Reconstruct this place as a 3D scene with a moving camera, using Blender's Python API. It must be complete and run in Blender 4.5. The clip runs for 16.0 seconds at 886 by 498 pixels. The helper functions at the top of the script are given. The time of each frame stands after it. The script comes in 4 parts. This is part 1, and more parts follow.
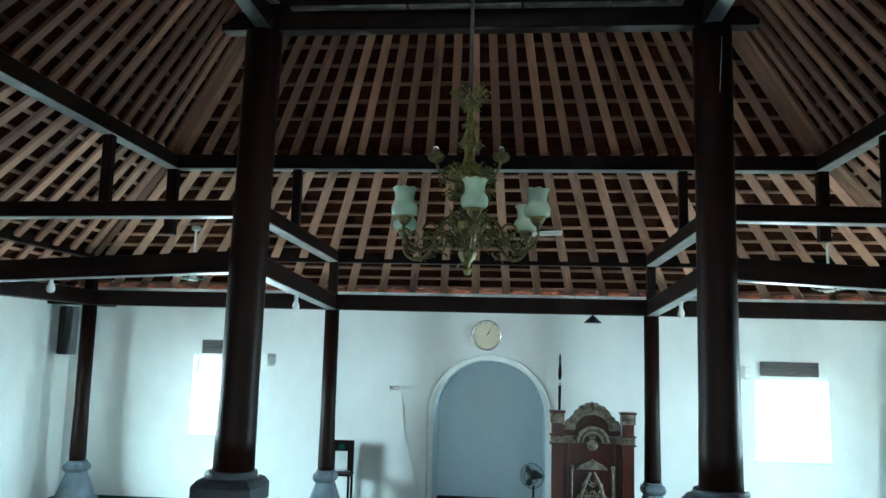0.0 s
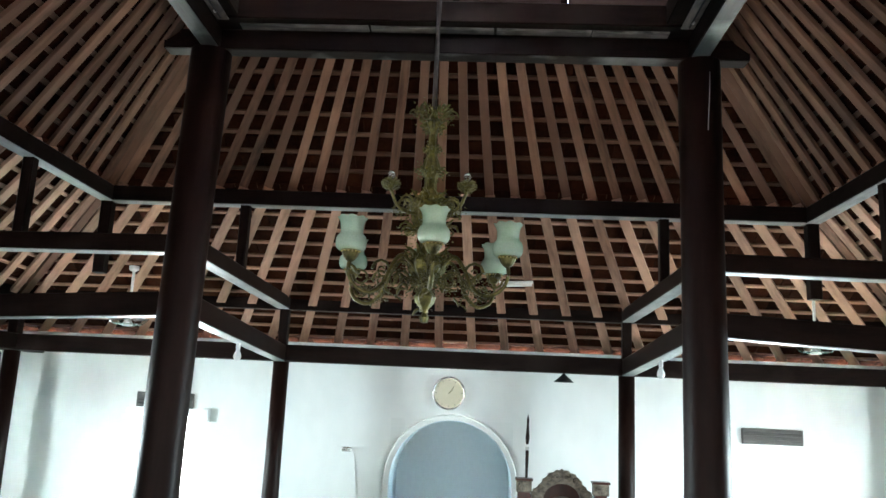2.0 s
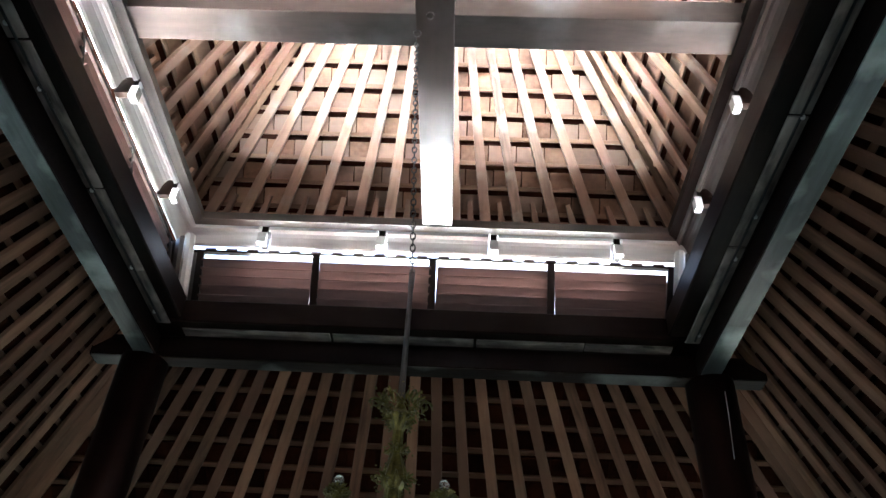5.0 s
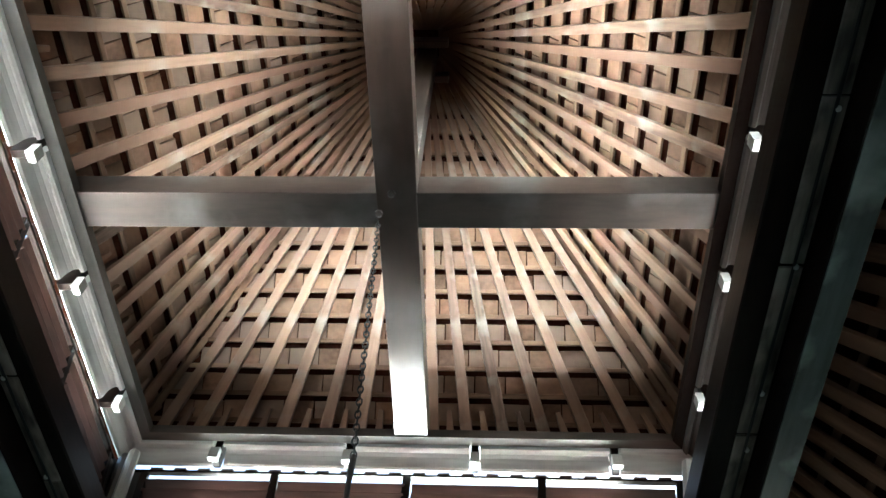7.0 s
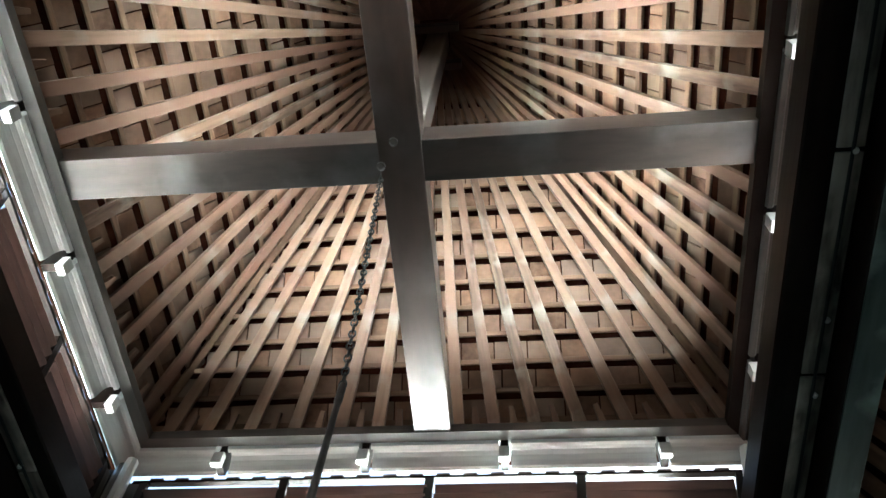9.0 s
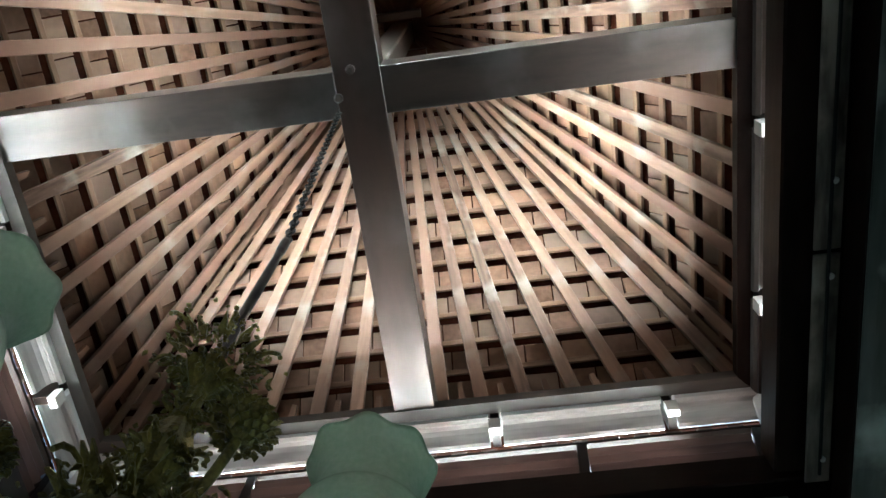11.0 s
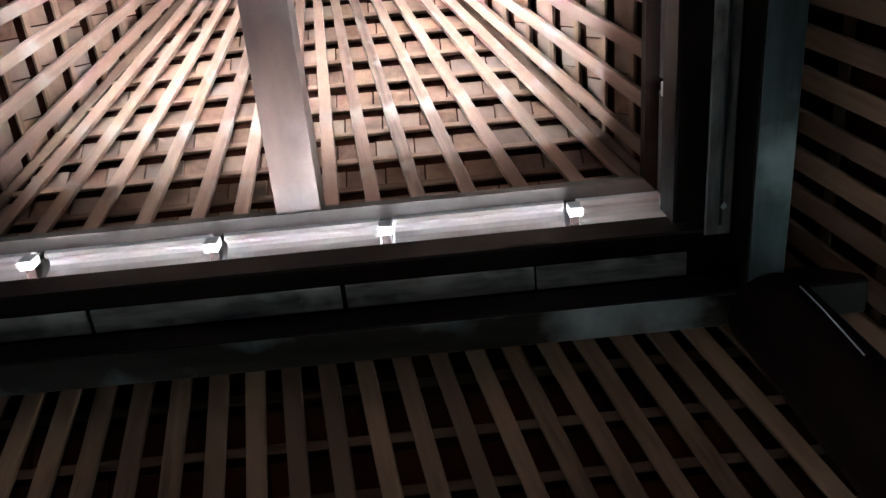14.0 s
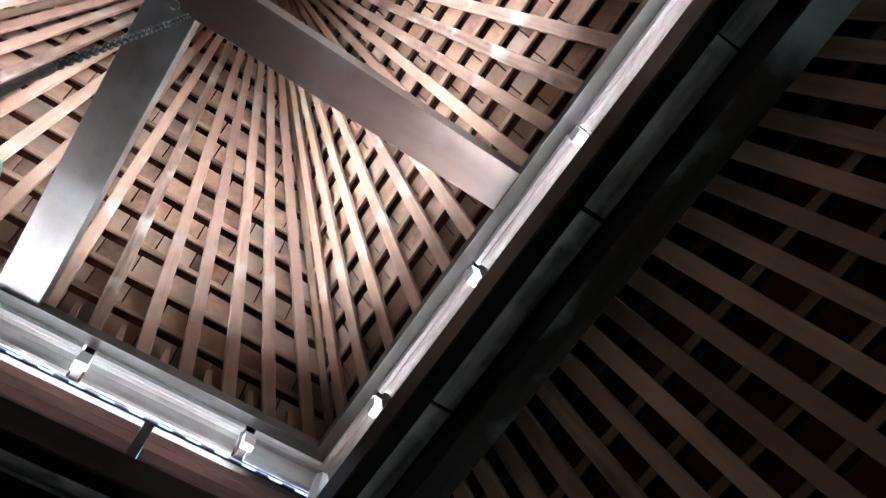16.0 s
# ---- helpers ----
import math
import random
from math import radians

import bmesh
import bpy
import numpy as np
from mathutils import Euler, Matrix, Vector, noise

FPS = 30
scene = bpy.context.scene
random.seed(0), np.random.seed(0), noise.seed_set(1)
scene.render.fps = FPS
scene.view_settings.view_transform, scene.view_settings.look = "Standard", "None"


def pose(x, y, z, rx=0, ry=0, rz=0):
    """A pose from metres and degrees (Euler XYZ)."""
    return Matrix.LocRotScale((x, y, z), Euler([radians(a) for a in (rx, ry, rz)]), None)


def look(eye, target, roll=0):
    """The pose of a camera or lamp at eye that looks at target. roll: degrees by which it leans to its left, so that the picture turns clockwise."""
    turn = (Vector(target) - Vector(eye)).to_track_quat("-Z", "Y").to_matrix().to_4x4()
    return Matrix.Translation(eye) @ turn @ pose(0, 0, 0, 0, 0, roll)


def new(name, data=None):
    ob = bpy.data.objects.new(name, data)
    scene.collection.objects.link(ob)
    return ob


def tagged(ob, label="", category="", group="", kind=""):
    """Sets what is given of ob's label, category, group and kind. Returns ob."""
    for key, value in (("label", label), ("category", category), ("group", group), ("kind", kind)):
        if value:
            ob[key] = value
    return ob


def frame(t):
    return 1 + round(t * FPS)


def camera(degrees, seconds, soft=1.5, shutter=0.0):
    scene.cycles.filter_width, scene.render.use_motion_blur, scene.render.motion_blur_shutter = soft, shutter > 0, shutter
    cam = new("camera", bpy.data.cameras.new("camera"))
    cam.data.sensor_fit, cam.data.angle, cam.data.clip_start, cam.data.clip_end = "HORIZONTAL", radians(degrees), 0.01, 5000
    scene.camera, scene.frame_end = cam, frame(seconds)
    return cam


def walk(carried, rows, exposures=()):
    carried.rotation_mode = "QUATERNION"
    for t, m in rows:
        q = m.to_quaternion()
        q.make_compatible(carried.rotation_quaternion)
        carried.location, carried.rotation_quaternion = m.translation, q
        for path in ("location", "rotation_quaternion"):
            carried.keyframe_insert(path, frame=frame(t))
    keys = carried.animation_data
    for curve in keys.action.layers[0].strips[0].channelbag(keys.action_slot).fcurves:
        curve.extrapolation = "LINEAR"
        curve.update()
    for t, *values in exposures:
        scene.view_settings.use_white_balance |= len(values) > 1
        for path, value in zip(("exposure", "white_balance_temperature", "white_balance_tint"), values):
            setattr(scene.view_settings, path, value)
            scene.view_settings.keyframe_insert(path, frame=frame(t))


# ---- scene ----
cam = camera(58.9, 16.0)
PATH = [
    (0, (0.263, -4.346, 1.93), (0.087, -2.369, 2.183), 1.4),
    (0.5, (0.237, -4.244, 1.923), (0.069, -2.252, 1.991), 1.1),
    (1, (0.215, -4.053, 1.941), (0.067, -2.059, 1.981), 2.1),
    (1.5, (0.204, -3.872, 1.951), (0.118, -1.880, 2.098), 2.5),
    (2, (0.277, -3.676, 1.960), (0.178, -1.718, 2.353), 2.6),
    (2.5, (0.285, -3.474, 1.955), (0.182, -1.541, 2.458), 2.8),
    (3, (0.249, -3.309, 1.957), (0.182, -1.392, 2.525), 2.8),
    (3.5, (0.265, -3.147, 1.956), (0.205, -1.290, 2.697), 2.6),
    (4, (0.353, -2.934, 1.962), (0.269, -1.130, 2.823), 2.8),
    (4.5, (0.308, -2.784, 2.010), (0.222, -1.099, 3.083), 3.5),
    (5, (0.242, -2.662, 1.996), (0.183, -1.097, 3.24), 3.4),
    (7.5, (0.574, -1.898, 2.097), (0.454, -0.883, 3.816), 4.9),
    (8, (0.646, -1.722, 2.115), (0.47, -0.743, 3.851), 7.0),
    (8.5, (0.592, -1.543, 2.132), (0.412, -0.604, 3.889), 7.5),
    (9, (0.566, -1.346, 2.129), (0.378, -0.426, 3.896), 7.6),
    (11.5, (0.560, -0.387, 2.126), (0.430, 0.307, 3.997), 2.8),
    (12, (0.576, -0.247, 2.111), (0.444, 0.481, 3.969), 2.4),
    (12.5, (0.558, -0.074, 2.099), (0.509, 0.702, 3.942), 2.8),
    (13, (0.591, 0.109, 2.084), (0.607, 0.910, 3.917), 0.2),
    (13.5, (0.645, 0.253, 2.103), (0.679, 1.059, 3.934), -3.7),
    (14, (0.685, 0.42, 2.101), (0.694, 1.213, 3.937), -6.2),
    (14.5, (0.648, 0.53, 2.131), (0.551, 1.275, 3.984), -5.5),
    (15, (0.624, 0.574, 2.158), (0.406, 1.281, 4.016), -8.7),
    (15.5, (0.677, 0.613, 2.16), (0.278, 1.234, 4.019), -7.4),
    (16, (0.717, 0.599, 2.168), (0.142, 1.129, 4.009), -9.0),
]
walk(cam, [(t, look(eye, target, roll)) for t, eye, target, roll in PATH],
     exposures=[(0, 4.05, 5750, 1), (0.5, 3.55, 5250, 0), (1.0, 3.5, 5650, 3), (1.5, 3.8, 6300, 9), (2.0, 4.7, 6500, 14), (3.0, 5.4, 6650, 12), (3.5, 5.6, 6400, 5), (4.0, 5.4, 6350, 3), (4.5, 4.5, 6250, 5), (5.0, 3.6, 6200, 8), (7.5, 2.6, 6250, -4), (9.0, 2.55, 6200, -4), (11.5, 2.7, 6050, -1), (13.0, 2.95, 5900, 6), (16.0, 3.1, 5850, 8)])

# ---- world, sun, daylight in the seen and the added openings ----
world = bpy.data.worlds.new("world")
scene.world = world
world.use_nodes = True
wn = world.node_tree.nodes
sky = wn.new("ShaderNodeTexSky")
sky.sky_type = "NISHITA"
sky.sun_disc = False
sky.sun_elevation = radians(53)
sky.sun_rotation = radians(36)
wn["Background"].inputs["Strength"].default_value = 0.12
world.node_tree.links.new(sky.outputs["Color"], wn["Background"].inputs["Color"])


def lamp(name, kind, m, power, color, sx=1.0, sy=1.0):
    data = bpy.data.lights.new(name, kind)
    data.energy, data.color = power, color
    if kind == "AREA":
        data.shape, data.size, data.size_y = "RECTANGLE", sx, sy
    ob = new(name, data)
    ob.matrix_world = m
    return ob


sun = lamp("sun", "SUN", look((0, 0, 20), (-8.5, -11.5, 0)), 5.0, (1.0, 0.95, 0.86))
sun.data.angle = radians(0.6)
COOL, DAY = (0.74, 0.96, 1.0), (0.92, 0.97, 1.0)
WINDOW_POWER, CLEAR_POWER, DOOR_POWER, SIDE_POWER = 8.0, 42.0, 0.15, 17.0
WALL_Y, WALL_X = 5.4, 5.4
for sx in (-1, 1):
    lamp("window_daylight", "AREA", look((sx * 3.45 + 0.13, WALL_Y + 0.42, 1.24 - 0.04 * sx), (sx * 3.5, 3.0, -0.6)), WINDOW_POWER, COOL, 0.8, 1.0).data.spread = radians(130)
for k in range(4):
    m = Matrix.Rotation(radians(90 * k), 4, "Z")
    lamp("clerestory_daylight", "AREA", m @ look((0, 2.25, 5.24), (0, 0.25, 6.13)), CLEAR_POWER * (1.1, 1.15, 0.95, 0.45)[k], DAY, 2.7, 0.55).data.spread = radians(40)
# Doorways behind the view, added to bring some light from the south.
for x in (-3.4, 0, 3.4):
    lamp("unseen_doorway_fill", "AREA", look((x, -WALL_Y - 0.3, 1.05), (x, 0, 1.3)), DOOR_POWER, DAY, 1.2, 2.0)
# Side windows out of view, assumed, to light the north wall.
for sx in (-1, 1):
    for y in (-2.6, 3.4):
        lamp("unseen_side_window_fill", "AREA", look((sx * (WALL_X + 0.42), y, 1.25), (sx * 3.0, y, -0.4)), SIDE_POWER if y > 0 else SIDE_POWER * 0.12, COOL, 0.8, 1.0).data.spread = radians(130)

# ---- materials ----


def material(name, base, rough=0.6, metal=0.0):
    mat = bpy.data.materials.new(name)
    mat.use_nodes = True
    b = mat.node_tree.nodes["Principled BSDF"]
    b.inputs["Base Color"].default_value = (*base, 1)
    b.inputs["Roughness"].default_value = rough
    b.inputs["Metallic"].default_value = metal
    return mat, mat.node_tree, b


def varied(name, dark, light, rough=0.6, scale=(2, 2, 2), fine=14.0, bump=0.15, metal=0.0, random_tone=0.0, stain=None, stain_scale=1.2, rough_span=0.15, spec=0.5, second=None):
    """A surface with a coarse and a fine variation, relief, and a tone of its own for each piece."""
    mat, tree, b = material(name, light, rough, metal)
    n, link = tree.nodes, tree.links.new
    co = n.new("ShaderNodeTexCoord")
    mp = n.new("ShaderNodeMapping")
    mp.inputs["Scale"].default_value = scale
    link(co.outputs["Object"], mp.inputs["Vector"])
    info = n.new("ShaderNodeObjectInfo")
    shift = n.new("ShaderNodeVectorMath")
    shift.operation = "MULTIPLY_ADD"
    link(info.outputs["Random"], shift.inputs[0])
    shift.inputs[1].default_value = (37, 19, 53)
    link(mp.outputs["Vector"], shift.inputs[2])
    coarse = n.new("ShaderNodeTexNoise")
    coarse.inputs["Scale"].default_value = 1.0
    coarse.inputs["Detail"].default_value = 4
    link(shift.outputs[0], coarse.inputs["Vector"])
    grain = n.new("ShaderNodeTexNoise")
    grain.inputs["Scale"].default_value = fine
    grain.inputs["Detail"].default_value = 5
    link(shift.outputs[0], grain.inputs["Vector"])
    mix = n.new("ShaderNodeMath")
    mix.operation = "MULTIPLY_ADD"
    link(grain.outputs["Fac"], mix.inputs[0])
    mix.inputs[1].default_value = 0.45
    half = n.new("ShaderNodeMath")
    half.operation = "MULTIPLY_ADD"
    link(coarse.outputs["Fac"], half.inputs[0])
    half.inputs[1].default_value = 0.9
    half.inputs[2].default_value = -0.17
    link(half.outputs[0], mix.inputs[2])
    tone = n.new("ShaderNodeMath")
    tone.operation = "MULTIPLY_ADD"
    link(info.outputs["Random"], tone.inputs[0])
    tone.inputs[1].default_value = random_tone
    link(mix.outputs[0], tone.inputs[2])
    ramp = n.new("ShaderNodeValToRGB")
    ramp.color_ramp.elements[0].position, ramp.color_ramp.elements[1].position = 0.25, 0.75 + random_tone
    ramp.color_ramp.elements[0].color, ramp.color_ramp.elements[1].color = (*dark, 1), (*light, 1)
    link(tone.outputs[0], ramp.inputs["Fac"])
    out = ramp.outputs["Color"]
    if stain:
        spot = n.new("ShaderNodeTexNoise")
        spot.inputs["Scale"].default_value = stain_scale
        spot.inputs["Detail"].default_value = 6
        link(co.outputs["Object"], spot.inputs["Vector"])
        edge = n.new("ShaderNodeValToRGB")
        edge.color_ramp.elements[0].position, edge.color_ramp.elements[1].position = 0.52, 0.72
        link(spot.outputs["Fac"], edge.inputs["Fac"])
        blend = n.new("ShaderNodeMixRGB")
        link(edge.outputs["Color"], blend.inputs["Fac"])
        link(out, blend.inputs["Color1"])
        blend.inputs["Color2"].default_value = (*stain, 1)
        out = blend.outputs["Color"]
    if second:
        pick = n.new("ShaderNodeMath")
        pick.operation = "MULTIPLY"
        link(info.outputs["Random"], pick.inputs[0])
        pick.inputs[1].default_value = 7.31
        part_of = n.new("ShaderNodeMath")
        part_of.operation = "FRACT"
        link(pick.outputs[0], part_of.inputs[0])
        patch = n.new("ShaderNodeMath")
        patch.operation = "MULTIPLY_ADD"
        link(coarse.outputs["Fac"], patch.inputs[0])
        patch.inputs[1].default_value = 0.9
        patch.inputs[2].default_value = -0.45
        both = n.new("ShaderNodeMath")
        both.use_clamp = True
        link(part_of.outputs[0], both.inputs[0])
        link(patch.outputs[0], both.inputs[1])
        weight = n.new("ShaderNodeMath")
        weight.operation = "POWER"
        link(both.outputs[0], weight.inputs[0])
        weight.inputs[1].default_value = 1.6
        other = n.new("ShaderNodeMixRGB")
        link(weight.outputs[0], other.inputs["Fac"])
        link(out, other.inputs["Color1"])
        other.inputs["Color2"].default_value = (*second, 1)
        out = other.outputs["Color"]
    b.inputs["Specular IOR Level"].default_value = spec
    link(out, b.inputs["Base Color"])
    gloss = n.new("ShaderNodeMath")
    gloss.operation = "MULTIPLY_ADD"
    link(coarse.outputs["Fac"], gloss.inputs[0])
    gloss.inputs[1].default_value = rough_span
    gloss.inputs[2].default_value = rough - rough_span / 2
    link(gloss.outputs[0], b.inputs["Roughness"])
    bm_ = n.new("ShaderNodeBump")
    bm_.inputs["Strength"].default_value = bump
    bm_.inputs["Distance"].default_value = 0.01
    link(mix.outputs[0], bm_.inputs["Height"])
    link(bm_.outputs["Normal"], b.inputs["Normal"])
    return mat


GRAIN = (1.2, 9, 9)
M_RAFTER = varied("rafter_wood", (0.048, 0.024, 0.016), (0.33, 0.203, 0.142), 0.5, GRAIN, 4.0, 0.35, random_tone=0.42, stain=(0.32, 0.285, 0.25), stain_scale=3.2, spec=0.4, second=(0.18, 0.098, 0.068))
# Rafter copies: dimness in the middle, window light lower down, put in colour.
M_RAFTER_MID = varied("shaded_rafter_wood", (0.028, 0.0105, 0.006), (0.31, 0.155, 0.095), 0.6, GRAIN, 4.0, 0.25, random_tone=0.5, spec=0.18, second=(0.13, 0.062, 0.04))
M_RAFTER_LOW = varied("daylit_rafter_wood", (0.06, 0.024, 0.014), (0.48, 0.265, 0.18), 0.6, GRAIN, 4.0, 0.2, random_tone=0.55, spec=0.18)
# Laths of the middle slope, darkened like its rafters.
M_LATH = varied("shaded_lath_wood", (0.02, 0.008, 0.005), (0.16, 0.078, 0.048), 0.65, GRAIN, 4.0, 0.2, random_tone=0.5, spec=0.15)
M_BATTEN = varied("batten_wood", (0.07, 0.036, 0.022), (0.26, 0.16, 0.105), 0.65, GRAIN, 4.0, 0.2, random_tone=0.3, spec=0.25)
M_BEAM = varied("dark_beam_wood", (0.0032, 0.0016, 0.0012), (0.0125, 0.0062, 0.0046), 0.42, GRAIN, 5.0, 0.12, stain=(0.016, 0.0105, 0.0085), stain_scale=1.6, spec=0.06)
M_COLUMN = varied("column_wood", (0.005, 0.0022, 0.0017), (0.016, 0.0062, 0.0046), 0.44, (9, 9, 1.2), 5.0, 0.08, spec=0.08)
M_CROSS = varied("cross_beam_wood", (0.015, 0.010, 0.0085), (0.058, 0.042, 0.036), 0.32, (1.0, 5, 5), 4.0, 0.16, stain=(0.10, 0.092, 0.088), stain_scale=2.2, spec=0.6, second=(0.06, 0.03, 0.022))
# Undersides: wear patches, plus window light and reflections put into the colour.
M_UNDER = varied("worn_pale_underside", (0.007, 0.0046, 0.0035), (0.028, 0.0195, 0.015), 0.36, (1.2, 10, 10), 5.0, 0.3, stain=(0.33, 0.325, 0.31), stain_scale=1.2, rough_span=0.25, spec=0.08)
M_UNDER_GREEN = varied("worn_lit_green_underside", (0.011, 0.014, 0.0135), (0.065, 0.078, 0.076), 0.34, (1.2, 10, 10), 5.0, 0.3, stain=(0.36, 0.41, 0.40), stain_scale=1.9, rough_span=0.25)
# Tie and purlin undersides, pale in place of window light from below.
M_TIE = varied("pale_daylit_underside", (0.08, 0.084, 0.082), (0.36, 0.37, 0.36), 0.36, (1.2, 10, 10), 5.0, 0.3, stain=(0.44, 0.455, 0.45), stain_scale=2.2, rough_span=0.25)
M_WORN = varied("worn_pale_wood", (0.012, 0.009, 0.008), (0.32, 0.27, 0.24), 0.55, (2.2, 14, 14), 3.0, 0.4, stain=(0.36, 0.31, 0.28), stain_scale=4.0, spec=0.3)
M_SLAT = varied("slat_wood", (0.04, 0.022, 0.019), (0.125, 0.073, 0.062), 0.55, GRAIN, 4.0, 0.15, random_tone=0.2, spec=0.3)
# Paleness stands partly for daylight on the cornice and bracket ends.
M_PLATE = varied("pale_cornice", (0.38, 0.37, 0.36), (0.68, 0.665, 0.65), 0.4, (0.8, 6, 6), 5.0, 0.1)
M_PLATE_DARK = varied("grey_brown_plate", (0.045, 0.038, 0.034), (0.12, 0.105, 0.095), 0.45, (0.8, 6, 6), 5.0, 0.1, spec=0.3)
M_TILE = varied("clay_tile", (0.055, 0.027, 0.018), (0.285, 0.162, 0.105), 0.8, (3, 3, 3), 9.0, 0.35, random_tone=0.45, spec=0.2, second=(0.20, 0.14, 0.11))
# Clay darkened: the shade between the rafters is put into the colour.
M_TILE_SHADED = varied("shaded_clay_tile", (0.006, 0.0019, 0.001), (0.052, 0.0145, 0.0065), 0.85, (3, 3, 3), 9.0, 0.35, random_tone=0.4, spec=0.03)
M_WALL = varied("limewash_wall", (0.70, 0.72, 0.70), (0.84, 0.85, 0.83), 0.85, (0.5, 0.5, 0.3), 9.0, 0.03, rough_span=0.1, spec=0.2)
M_NICHE = varied("niche_plaster", (0.64, 0.76, 0.82), (0.74, 0.86, 0.91), 0.85, (1.2, 1.2, 0.7), 22.0, 0.08, rough_span=0.1)
M_STONE = varied("base_stone", (0.016, 0.021, 0.026), (0.052, 0.063, 0.074), 0.6, (4, 4, 4), 10.0, 0.5, stain=(0.032, 0.037, 0.042), stain_scale=5.0, spec=0.3)
M_FOOT = varied("blue_grey_foot_stone", (0.05, 0.064, 0.08), (0.14, 0.17, 0.20), 0.6, (6, 6, 6), 10.0, 0.5, stain=(0.09, 0.10, 0.11), stain_scale=6.0, spec=0.3)
M_FLOOR = varied("grey_floor_tile", (0.012, 0.014, 0.012), (0.03, 0.032, 0.029), 0.14, (1.5, 1.5, 1.5), 20.0, 0.02, random_tone=0.1)
M_FLOOR.node_tree.nodes["Principled BSDF"].inputs["Specular IOR Level"].default_value = 0.18
M_CARPET = varied("green_carpet", (0.002, 0.024, 0.018), (0.004, 0.056, 0.042), 0.95, (3, 3, 3), 160.0, 0.6)
M_CARPET_D = varied("dark_green_carpet", (0.003, 0.013, 0.011), (0.006, 0.026, 0.022), 0.95, (3, 3, 3), 160.0, 0.6)
for flat in (M_CARPET, M_CARPET_D):
    flat.node_tree.nodes["Principled BSDF"].inputs["Specular IOR Level"].default_value = 0.1
M_CREAM = varied("cream_carpet_pile", (0.22, 0.23, 0.19), (0.40, 0.41, 0.36), 0.95, (8, 8, 8), 120.0, 0.5)
M_BRASS = varied("aged_brass", (0.035, 0.03, 0.012), (0.17, 0.145, 0.052), 0.4, (14, 14, 14), 6.0, 0.4, metal=0.85)
M_DARKBRASS = varied("tarnished_brass", (0.024, 0.022, 0.005), (0.20, 0.172, 0.04), 0.38, (30, 30, 30), 6.0, 0.5, metal=0.5)
# Brass copy brightened for light that falls through the glass shade.
M_BRASS_LIT = varied("lit_brass", (0.16, 0.12, 0.014), (0.62, 0.47, 0.075), 0.36, (60, 60, 60), 6.0, 0.4, metal=0.35)
M_CHROME, _, _ = material("silver_metal", (0.75, 0.75, 0.73), 0.2, 1.0)
M_BLACK = varied("black_plastic", (0.008, 0.008, 0.009), (0.02, 0.02, 0.022), 0.45, (6, 6, 6), 40.0, 0.1)
M_WHITE = varied("white_plastic", (0.68, 0.68, 0.66), (0.82, 0.82, 0.8), 0.4, (6, 6, 6), 30.0, 0.03)
M_BROWN = varied("varnished_brown_wood", (0.020, 0.0042, 0.0026), (0.072, 0.0135, 0.0065), 0.33, (8, 8, 1.2), 5.0, 0.08, spec=0.3)
M_CARVE = varied("carved_grey_wood", (0.008, 0.006, 0.0045), (0.30, 0.24, 0.185), 0.5, (14, 14, 14), 5.0, 0.6, spec=0.3)
M_VENT = varied("vent_wood", (0.05, 0.045, 0.04), (0.11, 0.10, 0.095), 0.6, GRAIN, 5.0, 0.1)
M_IVORY = varied("ivory_dial", (0.60, 0.54, 0.38), (0.72, 0.66, 0.50), 0.4, (3, 3, 3), 20.0, 0.0)
M_RUG = varied("striped_prayer_rug", (0.10, 0.12, 0.12), (0.26, 0.28, 0.27), 0.95, (40, 3, 3), 4.0, 0.4)
M_GROUND = varied("pale_yard", (0.28, 0.27, 0.24), (0.42, 0.41, 0.37), 0.9, (0.6, 0.6, 0.6), 12.0, 0.2)
M_PAPER = varied("pale_paper", (0.5, 0.52, 0.5), (0.66, 0.68, 0.66), 0.8, (5, 5, 5), 20.0, 0.0)

M_GLASS, tree, bsdf = material("milky_green_glass", (0.50, 0.72, 0.60), 0.26)
bsdf.inputs["Transmission Weight"].default_value = 0.45
bsdf.inputs["Subsurface Weight"].default_value = 0.22
bsdf.inputs["Subsurface Radius"].default_value = (0.02, 0.03, 0.025)
tex = tree.nodes.new("ShaderNodeTexNoise")
tex.inputs["Scale"].default_value = 22
rmp = tree.nodes.new("ShaderNodeValToRGB")
rmp.color_ramp.elements[0].color = (0.42, 0.60, 0.44, 1)
rmp.color_ramp.elements[1].color = (0.65, 0.79, 0.63, 1)
tree.links.new(tex.outputs["Fac"], rmp.inputs["Fac"])
tree.links.new(rmp.outputs["Color"], bsdf.inputs["Base Color"])
M_CRYSTAL, _, bsdf = material("clear_crystal", (0.9, 0.92, 0.88), 0.05)
bsdf.inputs["Transmission Weight"].default_value = 0.9

# ---- builders ----


def part(name, bm, mat, parent=None, label="", m=None, smooth=False):
    me = bpy.data.meshes.new(name)
    bm.to_mesh(me)
    bm.free()
    me.materials.append(mat)
    if smooth:
        for p in me.polygons:
            p.use_smooth = True
    ob = new(name, me)
    ob.parent = parent
    if m is not None:
        ob.matrix_basis = m
    if label:
        ob["label"] = label
    return ob


def thing(name, label, category, m=None, group="", kind=""):
    ob = new(name)
    ob.empty_display_size = 0.1
    if m is not None:
        ob.matrix_basis = m
    return tagged(ob, label, category, group, kind)


